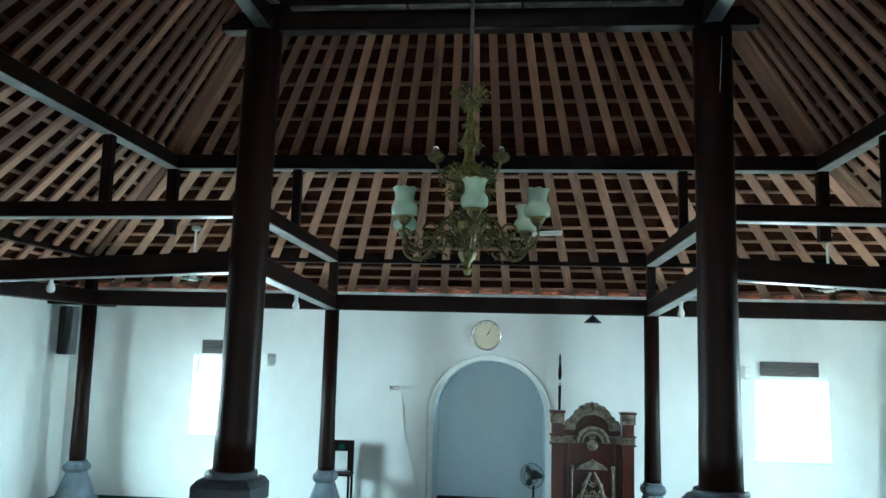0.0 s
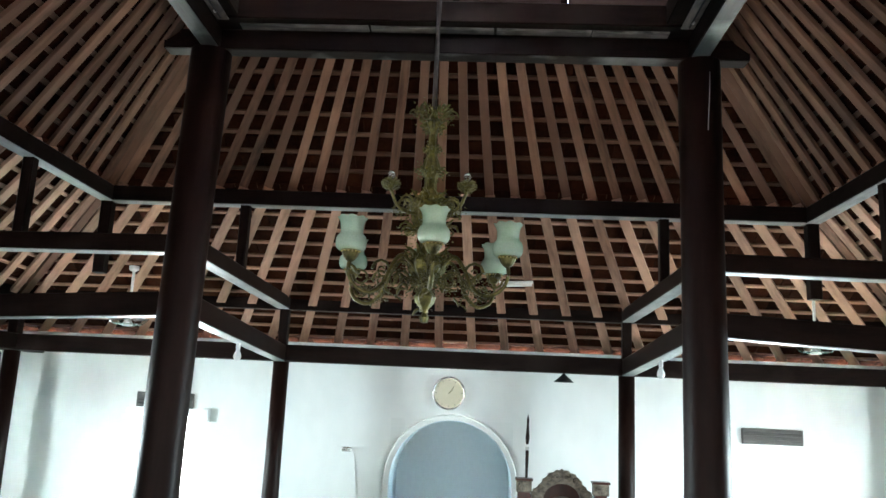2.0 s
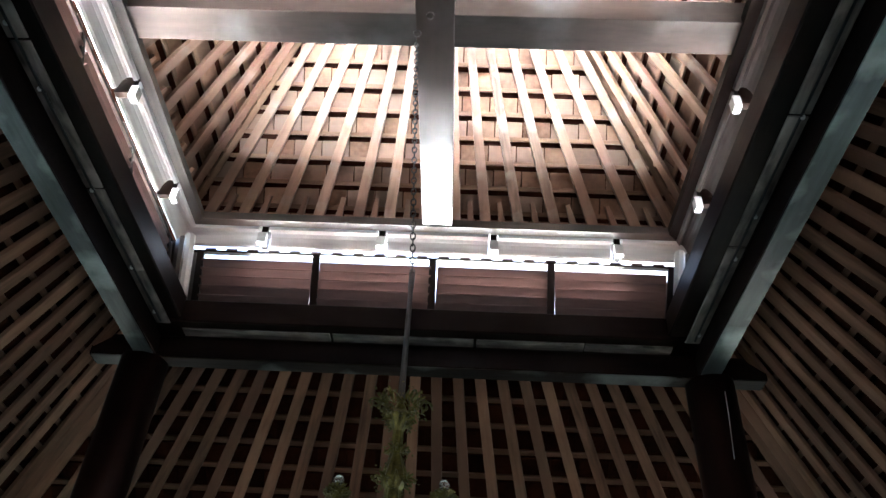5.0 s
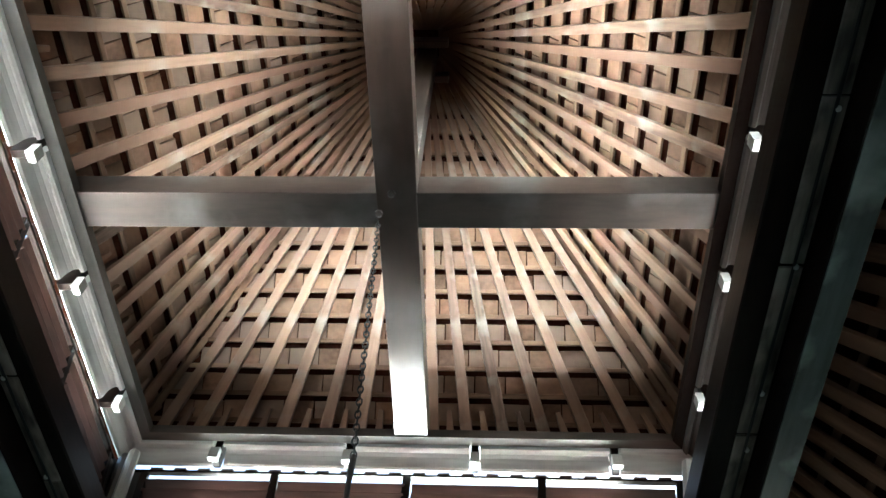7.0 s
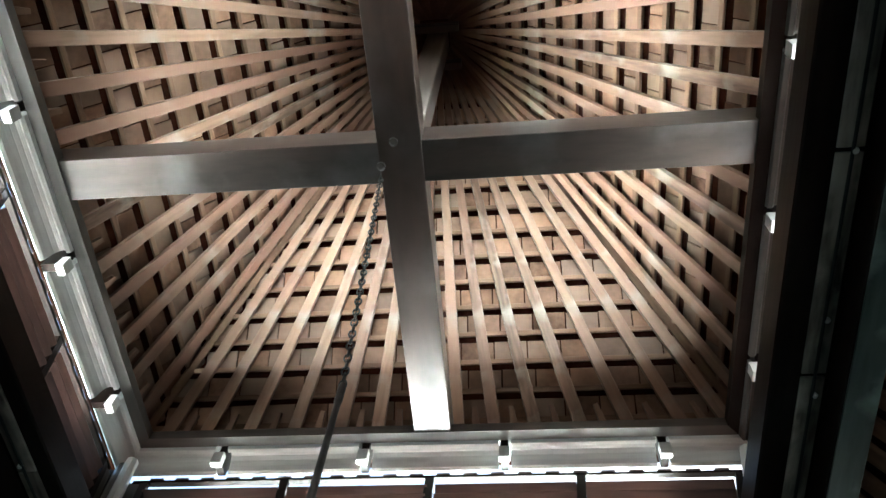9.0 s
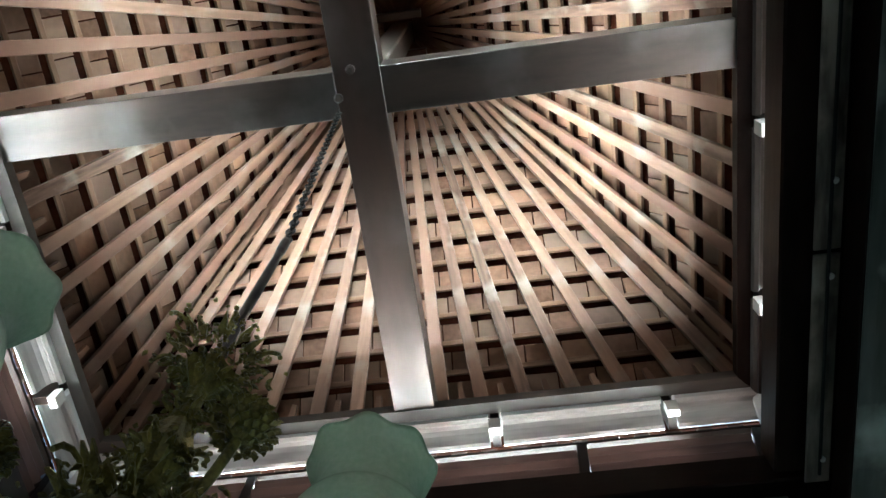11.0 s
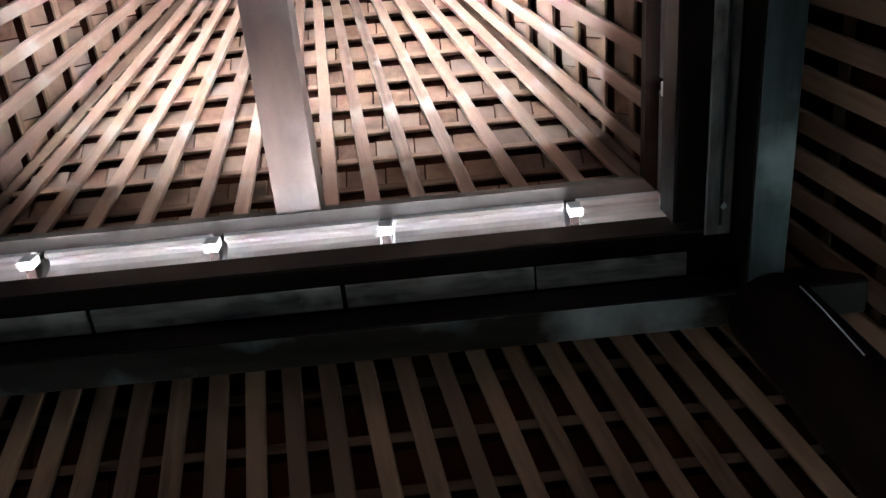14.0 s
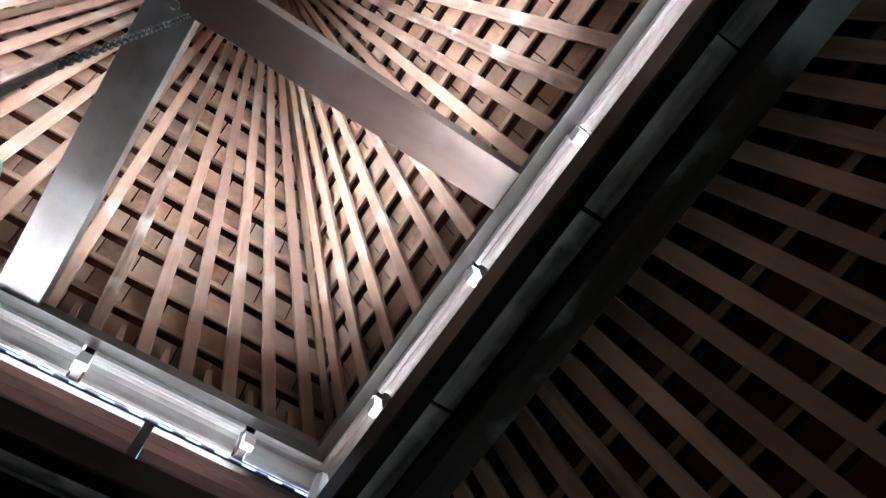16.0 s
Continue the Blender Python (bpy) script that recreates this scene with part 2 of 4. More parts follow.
def prism(bm, sx, sy, sz, c=0.006, at=(0, 0, 0), turn=None):
    """A box with chamfered long edges along x, added to bm."""
    hx, hy, hz = sx / 2, sy / 2, sz / 2
    c = min(c, hy * 0.6, hz * 0.6)
    ring = [(-hy + c, -hz), (hy - c, -hz), (hy, -hz + c), (hy, hz - c), (hy - c, hz), (-hy + c, hz), (-hy, hz - c), (-hy, -hz + c)]
    m = Matrix.Translation(at) @ (turn or Matrix())
    a = [bm.verts.new(m @ Vector((-hx, y, z))) for y, z in ring]
    b = [bm.verts.new(m @ Vector((hx, y, z))) for y, z in ring]
    for i in range(8):
        j = (i + 1) % 8
        bm.faces.new((a[i], b[i], b[j], a[j])[::-1])
    bm.faces.new(a)
    bm.faces.new(b[::-1])
    return bm


def block(sx, sy, sz, c=0.006, at=(0, 0, 0), turn=None):
    return prism(bmesh.new(), sx, sy, sz, c, at, turn)


def lathe(profile, steps=24, bm=None, at=(0, 0, 0), wave=None, square=0.0):
    """A turned shape from (radius, height) pairs. wave(angle, radius, height) may reshape the rim."""
    bm = bm or bmesh.new()
    rings = []
    for r, z in profile:
        ring = []
        for i in range(steps):
            a = 2 * math.pi * i / steps
            rr, zz = (r, z) if wave is None else wave(a, r, z)
            if square:
                flat = 1 / max(abs(math.cos(a)), abs(math.sin(a)))
                rr *= 1 + (min(flat, 1.32) - 1) * square
            ring.append(bm.verts.new((at[0] + rr * math.cos(a), at[1] + rr * math.sin(a), at[2] + zz)))
        rings.append(ring)
    for lo, hi in zip(rings, rings[1:]):
        for i in range(steps):
            j = (i + 1) % steps
            bm.faces.new((lo[i], lo[j], hi[j], hi[i]))
    for ring, flip in ((rings[0], True), (rings[-1], False)):
        if profile[0 if flip else -1][0] > 1e-4:
            bm.faces.new(ring[::-1] if flip else ring)
    return bm


def tube(points, radii, bm=None, steps=8):
    """A bent round bar through points, with a radius for each."""
    bm = bm or bmesh.new()
    pts = [Vector(p) for p in points]
    rings = []
    for i, p in enumerate(pts):
        d = (pts[min(i + 1, len(pts) - 1)] - pts[max(i - 1, 0)]).normalized()
        side = d.cross(Vector((0, 0, 1)))
        if side.length < 1e-3:
            side = Vector((1, 0, 0))
        side.normalize()
        up = side.cross(d)
        r = radii[i] if isinstance(radii, (list, tuple)) else radii
        rings.append([bm.verts.new(p + r * (math.cos(2 * math.pi * k / steps) * side + math.sin(2 * math.pi * k / steps) * up)) for k in range(steps)])
    for lo, hi in zip(rings, rings[1:]):
        for i in range(steps):
            j = (i + 1) % steps
            bm.faces.new((lo[i], lo[j], hi[j], hi[i]))
    bm.faces.new(rings[0][::-1])
    bm.faces.new(rings[-1])
    return bm


def sheet(outline, y0, y1):
    """A plate with the outline (x, z), between y0 and y1."""
    bm = bmesh.new()
    f = [bm.verts.new((x, y0, z)) for x, z in outline]
    k = [bm.verts.new((x, y1, z)) for x, z in outline]
    bm.faces.new(f)
    bm.faces.new(k[::-1])
    for i in range(len(f)):
        j = (i + 1) % len(f)
        bm.faces.new((f[i], k[i], k[j], f[j])[::-1])
    bmesh.ops.recalc_face_normals(bm, faces=bm.faces)
    return bm


bar_meshes = {}


def bar(name, p0, p1, w, h, mat, parent, label="", up=(0, 0, 1), c=0.008, taper=1.0):
    """A straight timber from p0 to p1, w across and h deep, its grain along it."""
    p0, p1 = Vector(p0), Vector(p1)
    x = (p1 - p0).normalized()
    y = Vector(up).cross(x).normalized()
    z = x.cross(y)
    length = (p1 - p0).length
    key = (name, round(length, 3), w, h, mat.name)
    if key not in bar_meshes:
        me = bpy.data.meshes.new(name)
        bm = block(length, w, h, c)
        if taper != 1.0:
            for v in bm.verts:
                if v.co.x > 0:
                    v.co.y *= taper
        bm.to_mesh(me)
        bm.free()
        me.materials.append(mat)
        bar_meshes[key] = me
    ob = new(name, bar_meshes[key])
    ob.parent = parent
    ob.matrix_basis = Matrix.Translation((p0 + p1) / 2) @ Matrix((x, y, z)).transposed().to_4x4()
    if label:
        ob["label"] = label
    return ob


def turned(k, p):
    return Matrix.Rotation(radians(90 * k), 4, "Z") @ Vector(p)


# ---- ground, floor, walls ----
bm = bmesh.new()
bmesh.ops.create_grid(bm, x_segments=2, y_segments=2, size=400)
tagged(part("ground", bm, M_GROUND, m=pose(0, 0, -0.35)), "pale bare yard round the building", "ground", kind="structure")
bm = block(2 * WALL_X + 0.8, 2 * WALL_Y + 0.8, 0.3, 0.004, (0, 0, -0.152))
floor = tagged(part("floor", bm, M_STONE), "dark grey floor slab under polished tiles", "floor", kind="structure")
bmt = block(0.596, 0.596, 0.012, 0.003)
me = bpy.data.meshes.new("floor_tile")
bmt.to_mesh(me)
bmt.free()
me.materials.append(M_FLOOR)
for i in range(-9, 9):
    for j in range(-9, 10):
        x, y = 0.3 + 0.6 * i, 0.6 * j - 0.2
        if abs(x) < WALL_X - 0.1 and abs(y) < WALL_Y - 0.1 and y < 3.2:
            t = new("floor_tile", me)
            t.parent = floor
            t.location = (x, y, 0.002 - 0.006)


def wall(name, m, length, height, holes, label, thick=0.4):
    """A wall along x with its inner face on y = 0, with rectangular holes (x0, x1, z0, z1)."""
    bm = bmesh.new()
    xs = sorted({-length / 2, length / 2, *(h[0] for h in holes), *(h[1] for h in holes)})
    for x0, x1 in zip(xs, xs[1:]):
        mid = (x0 + x1) / 2
        cuts = [(h[2], h[3]) for h in holes if h[0] < mid < h[1]]
        z = -0.3
        for a, b in sorted(cuts) + [(height, height)]:
            if a - z > 0.001:
                prism(bm, x1 - x0, thick, a - z, 0.0, (mid, thick / 2, (a + z) / 2))
            z = b
    bmesh.ops.remove_doubles(bm, verts=bm.verts, dist=1e-4)
    return tagged(part(name, bm, M_WALL, m=m), label, "wall", kind="structure")


WIN = (0.75, 1.68)
H = 2.62
NICHE = (-0.68, 0.70)
wall_n = wall("wall_north", pose(0, WALL_Y, 0), 2 * WALL_X + 0.8, H,
     [(-3.74, -2.9, 0.81, 1.78), (3.16, 4.0, 0.73, 1.66), (NICHE[0], NICHE[1], -0.3, 1.81)], "white limewashed qibla wall with a niche and two bright windows", 0.2)
# Openings in the south and side walls are unseen, added for fill lamps.
wall("wall_south", pose(0, -WALL_Y, 0, 0, 0, 180), 2 * WALL_X + 0.8, H, [(-4.0, -2.8, 0, 2.1), (-0.6, 0.6, 0, 2.1), (2.8, 4.0, 0, 2.1)], "white limewashed unseen wall with openings added for fill light")
wall("wall_west", pose(-WALL_X, 0, 0, 0, 0, 90), 2 * WALL_Y, H, [(-3.0, -2.2, *WIN), (3.0, 3.8, *WIN)], "white limewashed side wall")
wall("wall_east", pose(WALL_X, 0, 0, 0, 0, -90), 2 * WALL_Y, H, [(2.2, 3.0, *WIN), (-3.8, -3.0, *WIN)], "white limewashed side wall")

# niche: jambs, arch infill, vault and back
cx, half = (NICHE[0] + NICHE[1]) / 2, (NICHE[1] - NICHE[0]) / 2
spring = 1.81 - half
ARC = [(cx + half * math.cos(math.pi * i / 24), spring + half * math.sin(math.pi * i / 24)) for i in range(25)]
for side in (0, 1):
    run = ARC[:13] if side == 0 else ARC[12:]
    corner = (NICHE[1], 1.811) if side == 0 else (NICHE[0], 1.811)
    part("arch_spandrel", sheet([*run, corner] if side == 0 else [*run, corner], 0.0, 0.4), M_WALL, wall_n)
DEPTH = 0.95
bm = bmesh.new()
line = [(NICHE[1], -0.01), *ARC, (NICHE[0], -0.01)]
grow = lambda p: ((p[0] - cx) * 1.14 + cx, (p[1] - 0.6) * 1.1 + 0.6 if p[1] > 0.5 else p[1])
a = [bm.verts.new((x, 0.405, z)) for x, z in line]
b = [bm.verts.new((x, DEPTH, z)) for x, z in line]
c2 = [bm.verts.new((grow(p)[0], 0.405, grow(p)[1])) for p in line]
d2 = [bm.verts.new((grow(p)[0], DEPTH, grow(p)[1])) for p in line]
for i in range(len(line) - 1):
    bm.faces.new((a[i], a[i + 1], b[i + 1], b[i]))
    bm.faces.new((c2[i], d2[i], d2[i + 1], c2[i + 1]))
    bm.faces.new((a[i], c2[i], c2[i + 1], a[i + 1]))
    bm.faces.new((b[i], b[i + 1], d2[i + 1], d2[i]))
bmesh.ops.recalc_face_normals(bm, faces=bm.faces)
part("niche_vault", bm, M_NICHE, wall_n, "pale blue plastered niche lining")
shell = bmesh.new()
skin = []
for shrink in (0.988, 0.997):
    for y in (0.003, 0.404):
        skin.append([shell.verts.new((cx + (x - cx) * shrink, y, spring + (z - spring) * shrink if z > spring else z)) for x, z in line])
for i in range(len(line) - 1):
    for p, q in ((skin[0], skin[1]), (skin[2], skin[3]), (skin[0], skin[2]), (skin[1], skin[3])):
        shell.faces.new((p[i], p[i + 1], q[i + 1], q[i]))
bmesh.ops.recalc_face_normals(shell, faces=shell.faces)
part("niche_lining", shell, M_NICHE, wall_n, "pale blue plastered reveal of the niche")
part("niche_back", block(1.9, 0.15, 2.4, 0.0, (cx, DEPTH + 0.078, 0.9)), M_NICHE, wall_n, "pale blue plastered niche back")
part("niche_floor", block(1.44, DEPTH + 0.1, 0.2, 0.0, (cx, DEPTH / 2 + 0.05, -0.095)), M_CARPET_D, wall_n, "dark green carpeted niche floor")
# raised moulding round the arch
rim = [(cx + (half + 0.06) * math.cos(math.pi * i / 24), spring + (half + 0.06) * math.sin(math.pi * i / 24)) for i in range(25)]
bm = tube([(x, -0.004, z) for x, z in [(rim[0][0], 0), *rim, (rim[-1][0], 0)]], 0.012, steps=6)
part("arch_moulding", bm, M_WALL, wall_n, smooth=True)

# bright hazy distance seen through the windows
M_HAZE = bpy.data.materials.new("bright_haze")
M_HAZE.use_nodes = True
hn = M_HAZE.node_tree
em = hn.nodes.new("ShaderNodeEmission")
em.inputs["Color"].default_value = (0.86, 0.97, 1.0, 1)
em.inputs["Strength"].default_value = 1.3
hn.links.new(em.outputs[0], hn.nodes["Material Output"].inputs["Surface"])
tagged(part("backdrop", block(30, 0.1, 5.0, 0.0, (0, 11.0, 2.1)), M_HAZE), "bright hazy daylight distance outside the windows", "backdrop", kind="structure")

# ---- carpet rows ----
rows = [(2.82, 3.86), (3.88, 4.62), (4.64, 5.38)]
for y0, y1 in rows:
    rug = thing("carpet", "green prayer carpet row with a cream chain border", "carpet", group="prayer carpets")
    part("green_field", block(10.6, y1 - y0, 0.014, 0.004, (0, (y0 + y1) / 2, 0.0105)), M_CARPET, rug)
    part("border", block(10.6, 0.20, 0.004, 0.001, (0, y0 + 0.11, 0.0205)), M_CARPET_D, rug, "dark green border band")
    bm = bmesh.new()
    n = 44
    for i in range(n):
        x = -5.28 + 10.56 * (i + 0.5) / n
        w, d = 0.085, 0.045
        pts = [(x - w, 0), (x - w + 0.03, d), (x + w - 0.03, d), (x + w, 0), (x + w - 0.03, -d), (x - w + 0.03, -d)]
        for (xa, ya), (xb, yb) in zip(pts, pts[1:] + pts[:1]):
            ln = math.hypot(xb - xa, yb - ya)
            prism(bm, ln + 0.008, 0.016, 0.006, 0.001, ((xa + xb) / 2, y0 + 0.11 + (ya + yb) / 2, 0.0245), Matrix.Rotation(math.atan2(yb - ya, xb - xa), 4, "Z"))
    for dy in (0.025, 0.195):
        prism(bm, 10.58, 0.012, 0.005, 0.001, (0, y0 + dy, 0.024))
    part("chain_pattern", bm, M_CREAM, rug, "cream woven chain pattern")

# ---- windows ----
for i, (x, z0, z1) in enumerate(((-3.32, 0.81, 1.78), (3.58, 0.73, 1.66))):
    w = thing("window_%d" % (i + 1), "bright daylit window with a white wooden frame", "window", pose(x, WALL_Y + 0.13, 0), kind="structure")
    for sx in (-1, 1):
        part("window_frame", block(0.05, 0.06, z1 - z0, 0.004, (sx * 0.395, 0, (z0 + z1) / 2)), M_WHITE, w)
    for z in (z0 + 0.025, z1 - 0.025):
        part("window_frame", block(0.74, 0.06, 0.05, 0.004, (0, 0, z)), M_WHITE, w)
    part("window_sill", block(0.9, 0.19, 0.03, 0.005, (0, -0.05, z0 - 0.013)), M_WALL, w)
for x, z in ((-3.30, 0.05), (3.555, -0.05)):
    v = thing("wall_vent", "dark wooden slatted vent above a window", "vent", pose(x, WALL_Y, z), group="vents above the windows")
    part("panel", block(0.66, 0.03, 0.17, 0.004, (0, -0.017, 1.84)), M_VENT, v)
    for z in (1.79, 1.83, 1.87):
        part("slat", block(0.62, 0.012, 0.022, 0.003, (0, -0.036, z + 0.01), Matrix.Rotation(radians(30), 4, "X")), M_VENT, v)
for x in (-2.80, 3.06):
    b = thing("wall_box", "small white plastic junction box on the wall", "junction box", pose(x, WALL_Y, 1.74), group="junction boxes")
    part("case", block(0.07, 0.06, 0.15, 0.008, (0, -0.031, 0)), M_WHITE, b)
    part("cover", block(0.05, 0.008, 0.06, 0.002, (0, -0.064, 0.02)), M_WHITE, b)

# ---- columns ----
A = 1.90


def column(x, y, lean=0.0):
    c = thing("column", "dark red-brown round wooden column on a stepped grey stone base", "column", pose(x - lean * 4.4, y, 0), group="four main columns")
    part("shaft", lathe([(0.162, 0.90), (0.158, 1.22), (0.152, 1.6), (0.150, 2.4), (0.148, 3.4), (0.152, 4.53)], 36), M_COLUMN, c, m=Matrix.Shear("XY", 4, (lean, 0.0)), smooth=True)
    part("stone_collar", lathe([(0.17, 0.895), (0.20, 0.90), (0.205, 0.925), (0.20, 0.945), (0.165, 0.95)], 28), M_STONE, c, "rounded grey stone collar")
    part("stone_base", lathe([(0.44, 0.0), (0.44, 0.22), (0.405, 0.25), (0.255, 0.52), (0.255, 0.56), (0.275, 0.57), (0.275, 0.62), (0.235, 0.64), (0.24, 0.71), (0.268, 0.73), (0.268, 0.84), (0.235, 0.88), (0.2, 0.897)], 32, square=0.75),
         M_STONE, c, "stepped flaring grey stone base")
    return c


for sx in (-1, 1):
    for sy in (-1, 1):
        column(1.835 if sx > 0 else -1.768, sy * 1.83, 0.033 if sx < 0 else 0.0)


def post(x, y):
    c = thing("post", "slim dark wooden post on a flared blue-grey stone foot", "post", pose(x, y, 0), group="outer ring posts")
    part("shaft", lathe([(0.092, 0.50), (0.095, 0.56), (0.086, 1.2), (0.085, 2.36)], 24), M_COLUMN, c, smooth=True)
    part("stone_foot", lathe([(0.23, 0.0), (0.23, 0.06), (0.19, 0.1), (0.115, 0.34), (0.105, 0.37), (0.13, 0.39), (0.14, 0.42), (0.13, 0.46), (0.105, 0.48), (0.10, 0.502)], 28, square=0.6),
         M_FOOT, c, "flared blue-grey stone foot")


RING = 4.9
for p in (-RING, -1.87, 1.87, RING):
    for q in (-RING, RING):
        post(p, q)
        if abs(p) < 3:
            post(q, p)

# ---- timber frame ----
frame_t = thing("timber_frame", "dark stained timber roof frame on the columns", "roof frame", kind="structure")
P = 3.15
for k in range(4):
    def put(name, p0, p1, w, h, mat=M_BEAM, label="", **kw):
        bar(name, turned(k, p0), turned(k, p1), w, h, mat, frame_t, label, **kw)
        # Thin added boards carry the lit look of the beam undersides.
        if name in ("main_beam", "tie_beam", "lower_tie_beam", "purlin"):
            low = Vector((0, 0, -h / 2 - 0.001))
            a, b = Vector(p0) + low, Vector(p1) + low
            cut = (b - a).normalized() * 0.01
            bar("soffit_board", turned(k, a + cut), turned(k, b - cut), round(w * 0.94, 4), 0.008, M_TIE if name in ("tie_beam", "lower_tie_beam", "purlin") else M_UNDER_GREEN if k % 2 else M_UNDER, frame_t, "underside board, worn and coloured pale as if lit", c=0.002)
    # lower main beam and its projecting end, upper main beam
    e = 2.18 if k % 2 == 0 else 1.744
    put("main_beam", (-e, 1.81, 4.609), (e, 1.81, 4.609), 0.13, 0.158)
    for xa, xb in ((-1.58, -0.62), (-0.60, 0.31), (0.33, 1.02), (1.03, 1.58)):
        put("worn_strip", (xa, 1.688, 4.685), (xb, 1.688, 4.685), 0.092, 0.012, M_WORN, "worn pale wooden strip")
    put("spacer_beam", (-1.72, 1.84, 4.73), (1.72, 1.84, 4.73), 0.115, 0.08)
    d = 1.78 if k % 2 == 0 else 1.528
    inner = 1.53 if k == 3 else 1.563
    put("upper_beam", (-d, (inner + 1.78) / 2, 4.774), (d, (inner + 1.78) / 2, 4.774), round(1.78 - inner, 4), 0.166)
    # tie beams from the columns to the outer posts
    for s in (-1, 1):
        put("tie_beam", (s * 1.87, A, 3.035), (s * 1.87, RING - 0.08, 3.0), 0.13, 0.13)
        put("lower_tie_beam", (s * 1.87, A, 2.60), (s * 1.87, RING - 0.06, 2.45), 0.12, 0.17)
        put("strut", (s * 1.87, P, 3.08), (s * 1.87, P, 3.67), 0.085, 0.085, up=(0, 1, 0))
    put("strut", (P, P, 3.0), (P, P, 3.67), 0.10, 0.10, up=(0, 1, 0))
    put("purlin", (-P - (0.06 if k % 2 else -0.06), P, 3.735), (P + (0.06 if k % 2 else -0.06), P, 3.735), 0.12, 0.14)
    put("ring_beam", (-RING + 0.07, RING, 3.0), (RING - 0.07, RING, 3.0), 0.12, 0.14)
    put("wall_plate", (-RING - 0.55, RING, 2.455), (RING + 0.55, RING, 2.455), 0.17, 0.18)
    put("short_post", (-1.87, RING, 2.54), (-1.87, RING, 2.94), 0.1, 0.1, up=(0, 1, 0))
    put("short_post", (1.87, RING, 2.54), (1.87, RING, 2.94), 0.1, 0.1, up=(0, 1, 0))
    put("short_post", (RING, RING, 2.54), (RING, RING, 3.06), 0.12, 0.12, up=(0, 1, 0))

# ---- clerestory: leaning louvres under a moulded cornice ----
for k in range(4):
    rot = Matrix.Rotation(radians(90 * k), 4, "Z")
    lv = thing("louvre_band", "leaning band of reddish wooden louvres between dark mullions", "louvre", rot, group="clerestory louvres", kind="structure")
    foot, head = Vector((0, 1.752, 4.862)), Vector((0, 1.93, 5.53))
    for xb, xt in ((-1.58, -1.73), (-0.775, -0.865), (0.02, 0.0), (0.82, 0.87), (1.60, 1.75)):
        bar("mullion", foot + Vector((xb, 0, 0)), head + Vector((xt, 0, 0)), 0.052, 0.035, M_BEAM, lv, up=(0, 1, 0), c=0.003)
    for i in range(6):
        f = (i + 0.35) / 6.9
        p = foot.lerp(head, f)
        hw = 1.58 + 0.15 * f
        for xa, xb in ((-hw, -0.81 - 0.07 * f), (-0.77 - 0.07 * f, 0.0), (0.035, 0.81 + 0.04 * f), (0.85 + 0.04 * f, hw)):
            cc = p + Vector(((xa + xb) / 2, 0.022, 0))
            ob = part("slat", block(xb - xa - 0.012, 0.135, 0.012, 0.003), M_SLAT, lv, m=Matrix.Translation(cc) @ Matrix.Rotation(radians(-62), 4, "X"))
    for sx in (-1, 1):
        for j, (w, y0, y1, mat) in enumerate(((0.10, 1.69, 1.845, M_PLATE_DARK), (0.07, 1.64, 1.78, M_PLATE), (0.16, 1.78, 1.95, M_BEAM))):
            if sx > 0:
                bar("corner_moulding", (sx * y0, y0, 4.87), (sx * y1, y1, 5.56), w, w, mat, lv, up=(1, 1, 0), c=0.02)
    part("head_rail", block(3.6, 0.045, 0.018, 0.004, tuple(head + Vector((0, 0.0, 0.005)))), M_BEAM, lv)
    for sx in (-1, 1):
        bar("end_board", (sx * 1.665, 1.756, 4.862), (sx * 1.84, 1.934, 5.53), 0.15, 0.02, M_PLATE_DARK, lv, up=(0, 1, 0), c=0.004)
    # cornice with a hollow profile, mitred at the corners
    prof = [(1.765, 5.665), (1.772, 5.645), (1.792, 5.64), (1.800, 5.652), (1.808, 5.668), (1.825, 5.675), (1.845, 5.668), (1.862, 5.645), (1.872, 5.61), (1.878, 5.575), (1.895, 5.565), (1.91, 5.575), (1.92, 5.72), (1.765, 5.72)]
    xs = (-1.25, -0.38, 0.44, 1.34)
    runs = [(None, xs[0]), *zip(xs, xs[1:]), (xs[-1], None)]
    for xa, xb in runs:
        bm = bmesh.new()
        a = [bm.verts.new((-y if xa is None else xa + 0.036, y, z)) for y, z in prof]
        b = [bm.verts.new((y if xb is None else xb - 0.036, y, z)) for y, z in prof]
        for i in range(len(prof)):
            j = (i + 1) % len(prof)
            bm.faces.new((a[i], a[j], b[j], b[i]))
        bm.faces.new(a)
        bm.faces.new(b)
        bmesh.ops.recalc_face_normals(bm, faces=bm.faces)
        # East side is dim: its darkness is put into the cornice colour.
        part("cornice", bm, M_PLATE_DARK if k == 3 else M_PLATE, lv, "hollow-moulded cornice board, coloured dark for the dim east side" if k == 3 else "pale hollow-moulded cornice board")
    for x in xs:
        # Bracket ends catch the light: that whiteness is in their colour.
        part("bracket", block(0.062, 0.045, 0.09, 0.004, (x, 1.775, 5.562)), M_PLATE, lv, "small bracket end, pale in place of light on it")
        part("bracket_stem", block(0.045, 0.10, 0.17, 0.004, (x, 1.845, 5.635)), M_BEAM, lv)
    for i in range(22):
        part("rail_tooth", block(0.08, 0.02, 0.022, 0.002, (-1.66 + 0.158 * i, 1.925, 5.556)), M_SLAT, lv)
    # dark inner plate under the rafters, mitred
    bm = bmesh.new()
    prof = [(1.70, 5.672), (1.764, 5.664), (1.764, 5.722), (1.95, 5.722), (1.95, 5.738), (1.70, 5.738)]
    a = [bm.verts.new((-y, y, z)) for y, z in prof]
    b = [bm.verts.new((y, y, z)) for y, z in prof]
    for i in range(len(prof)):
        j = (i + 1) % len(prof)
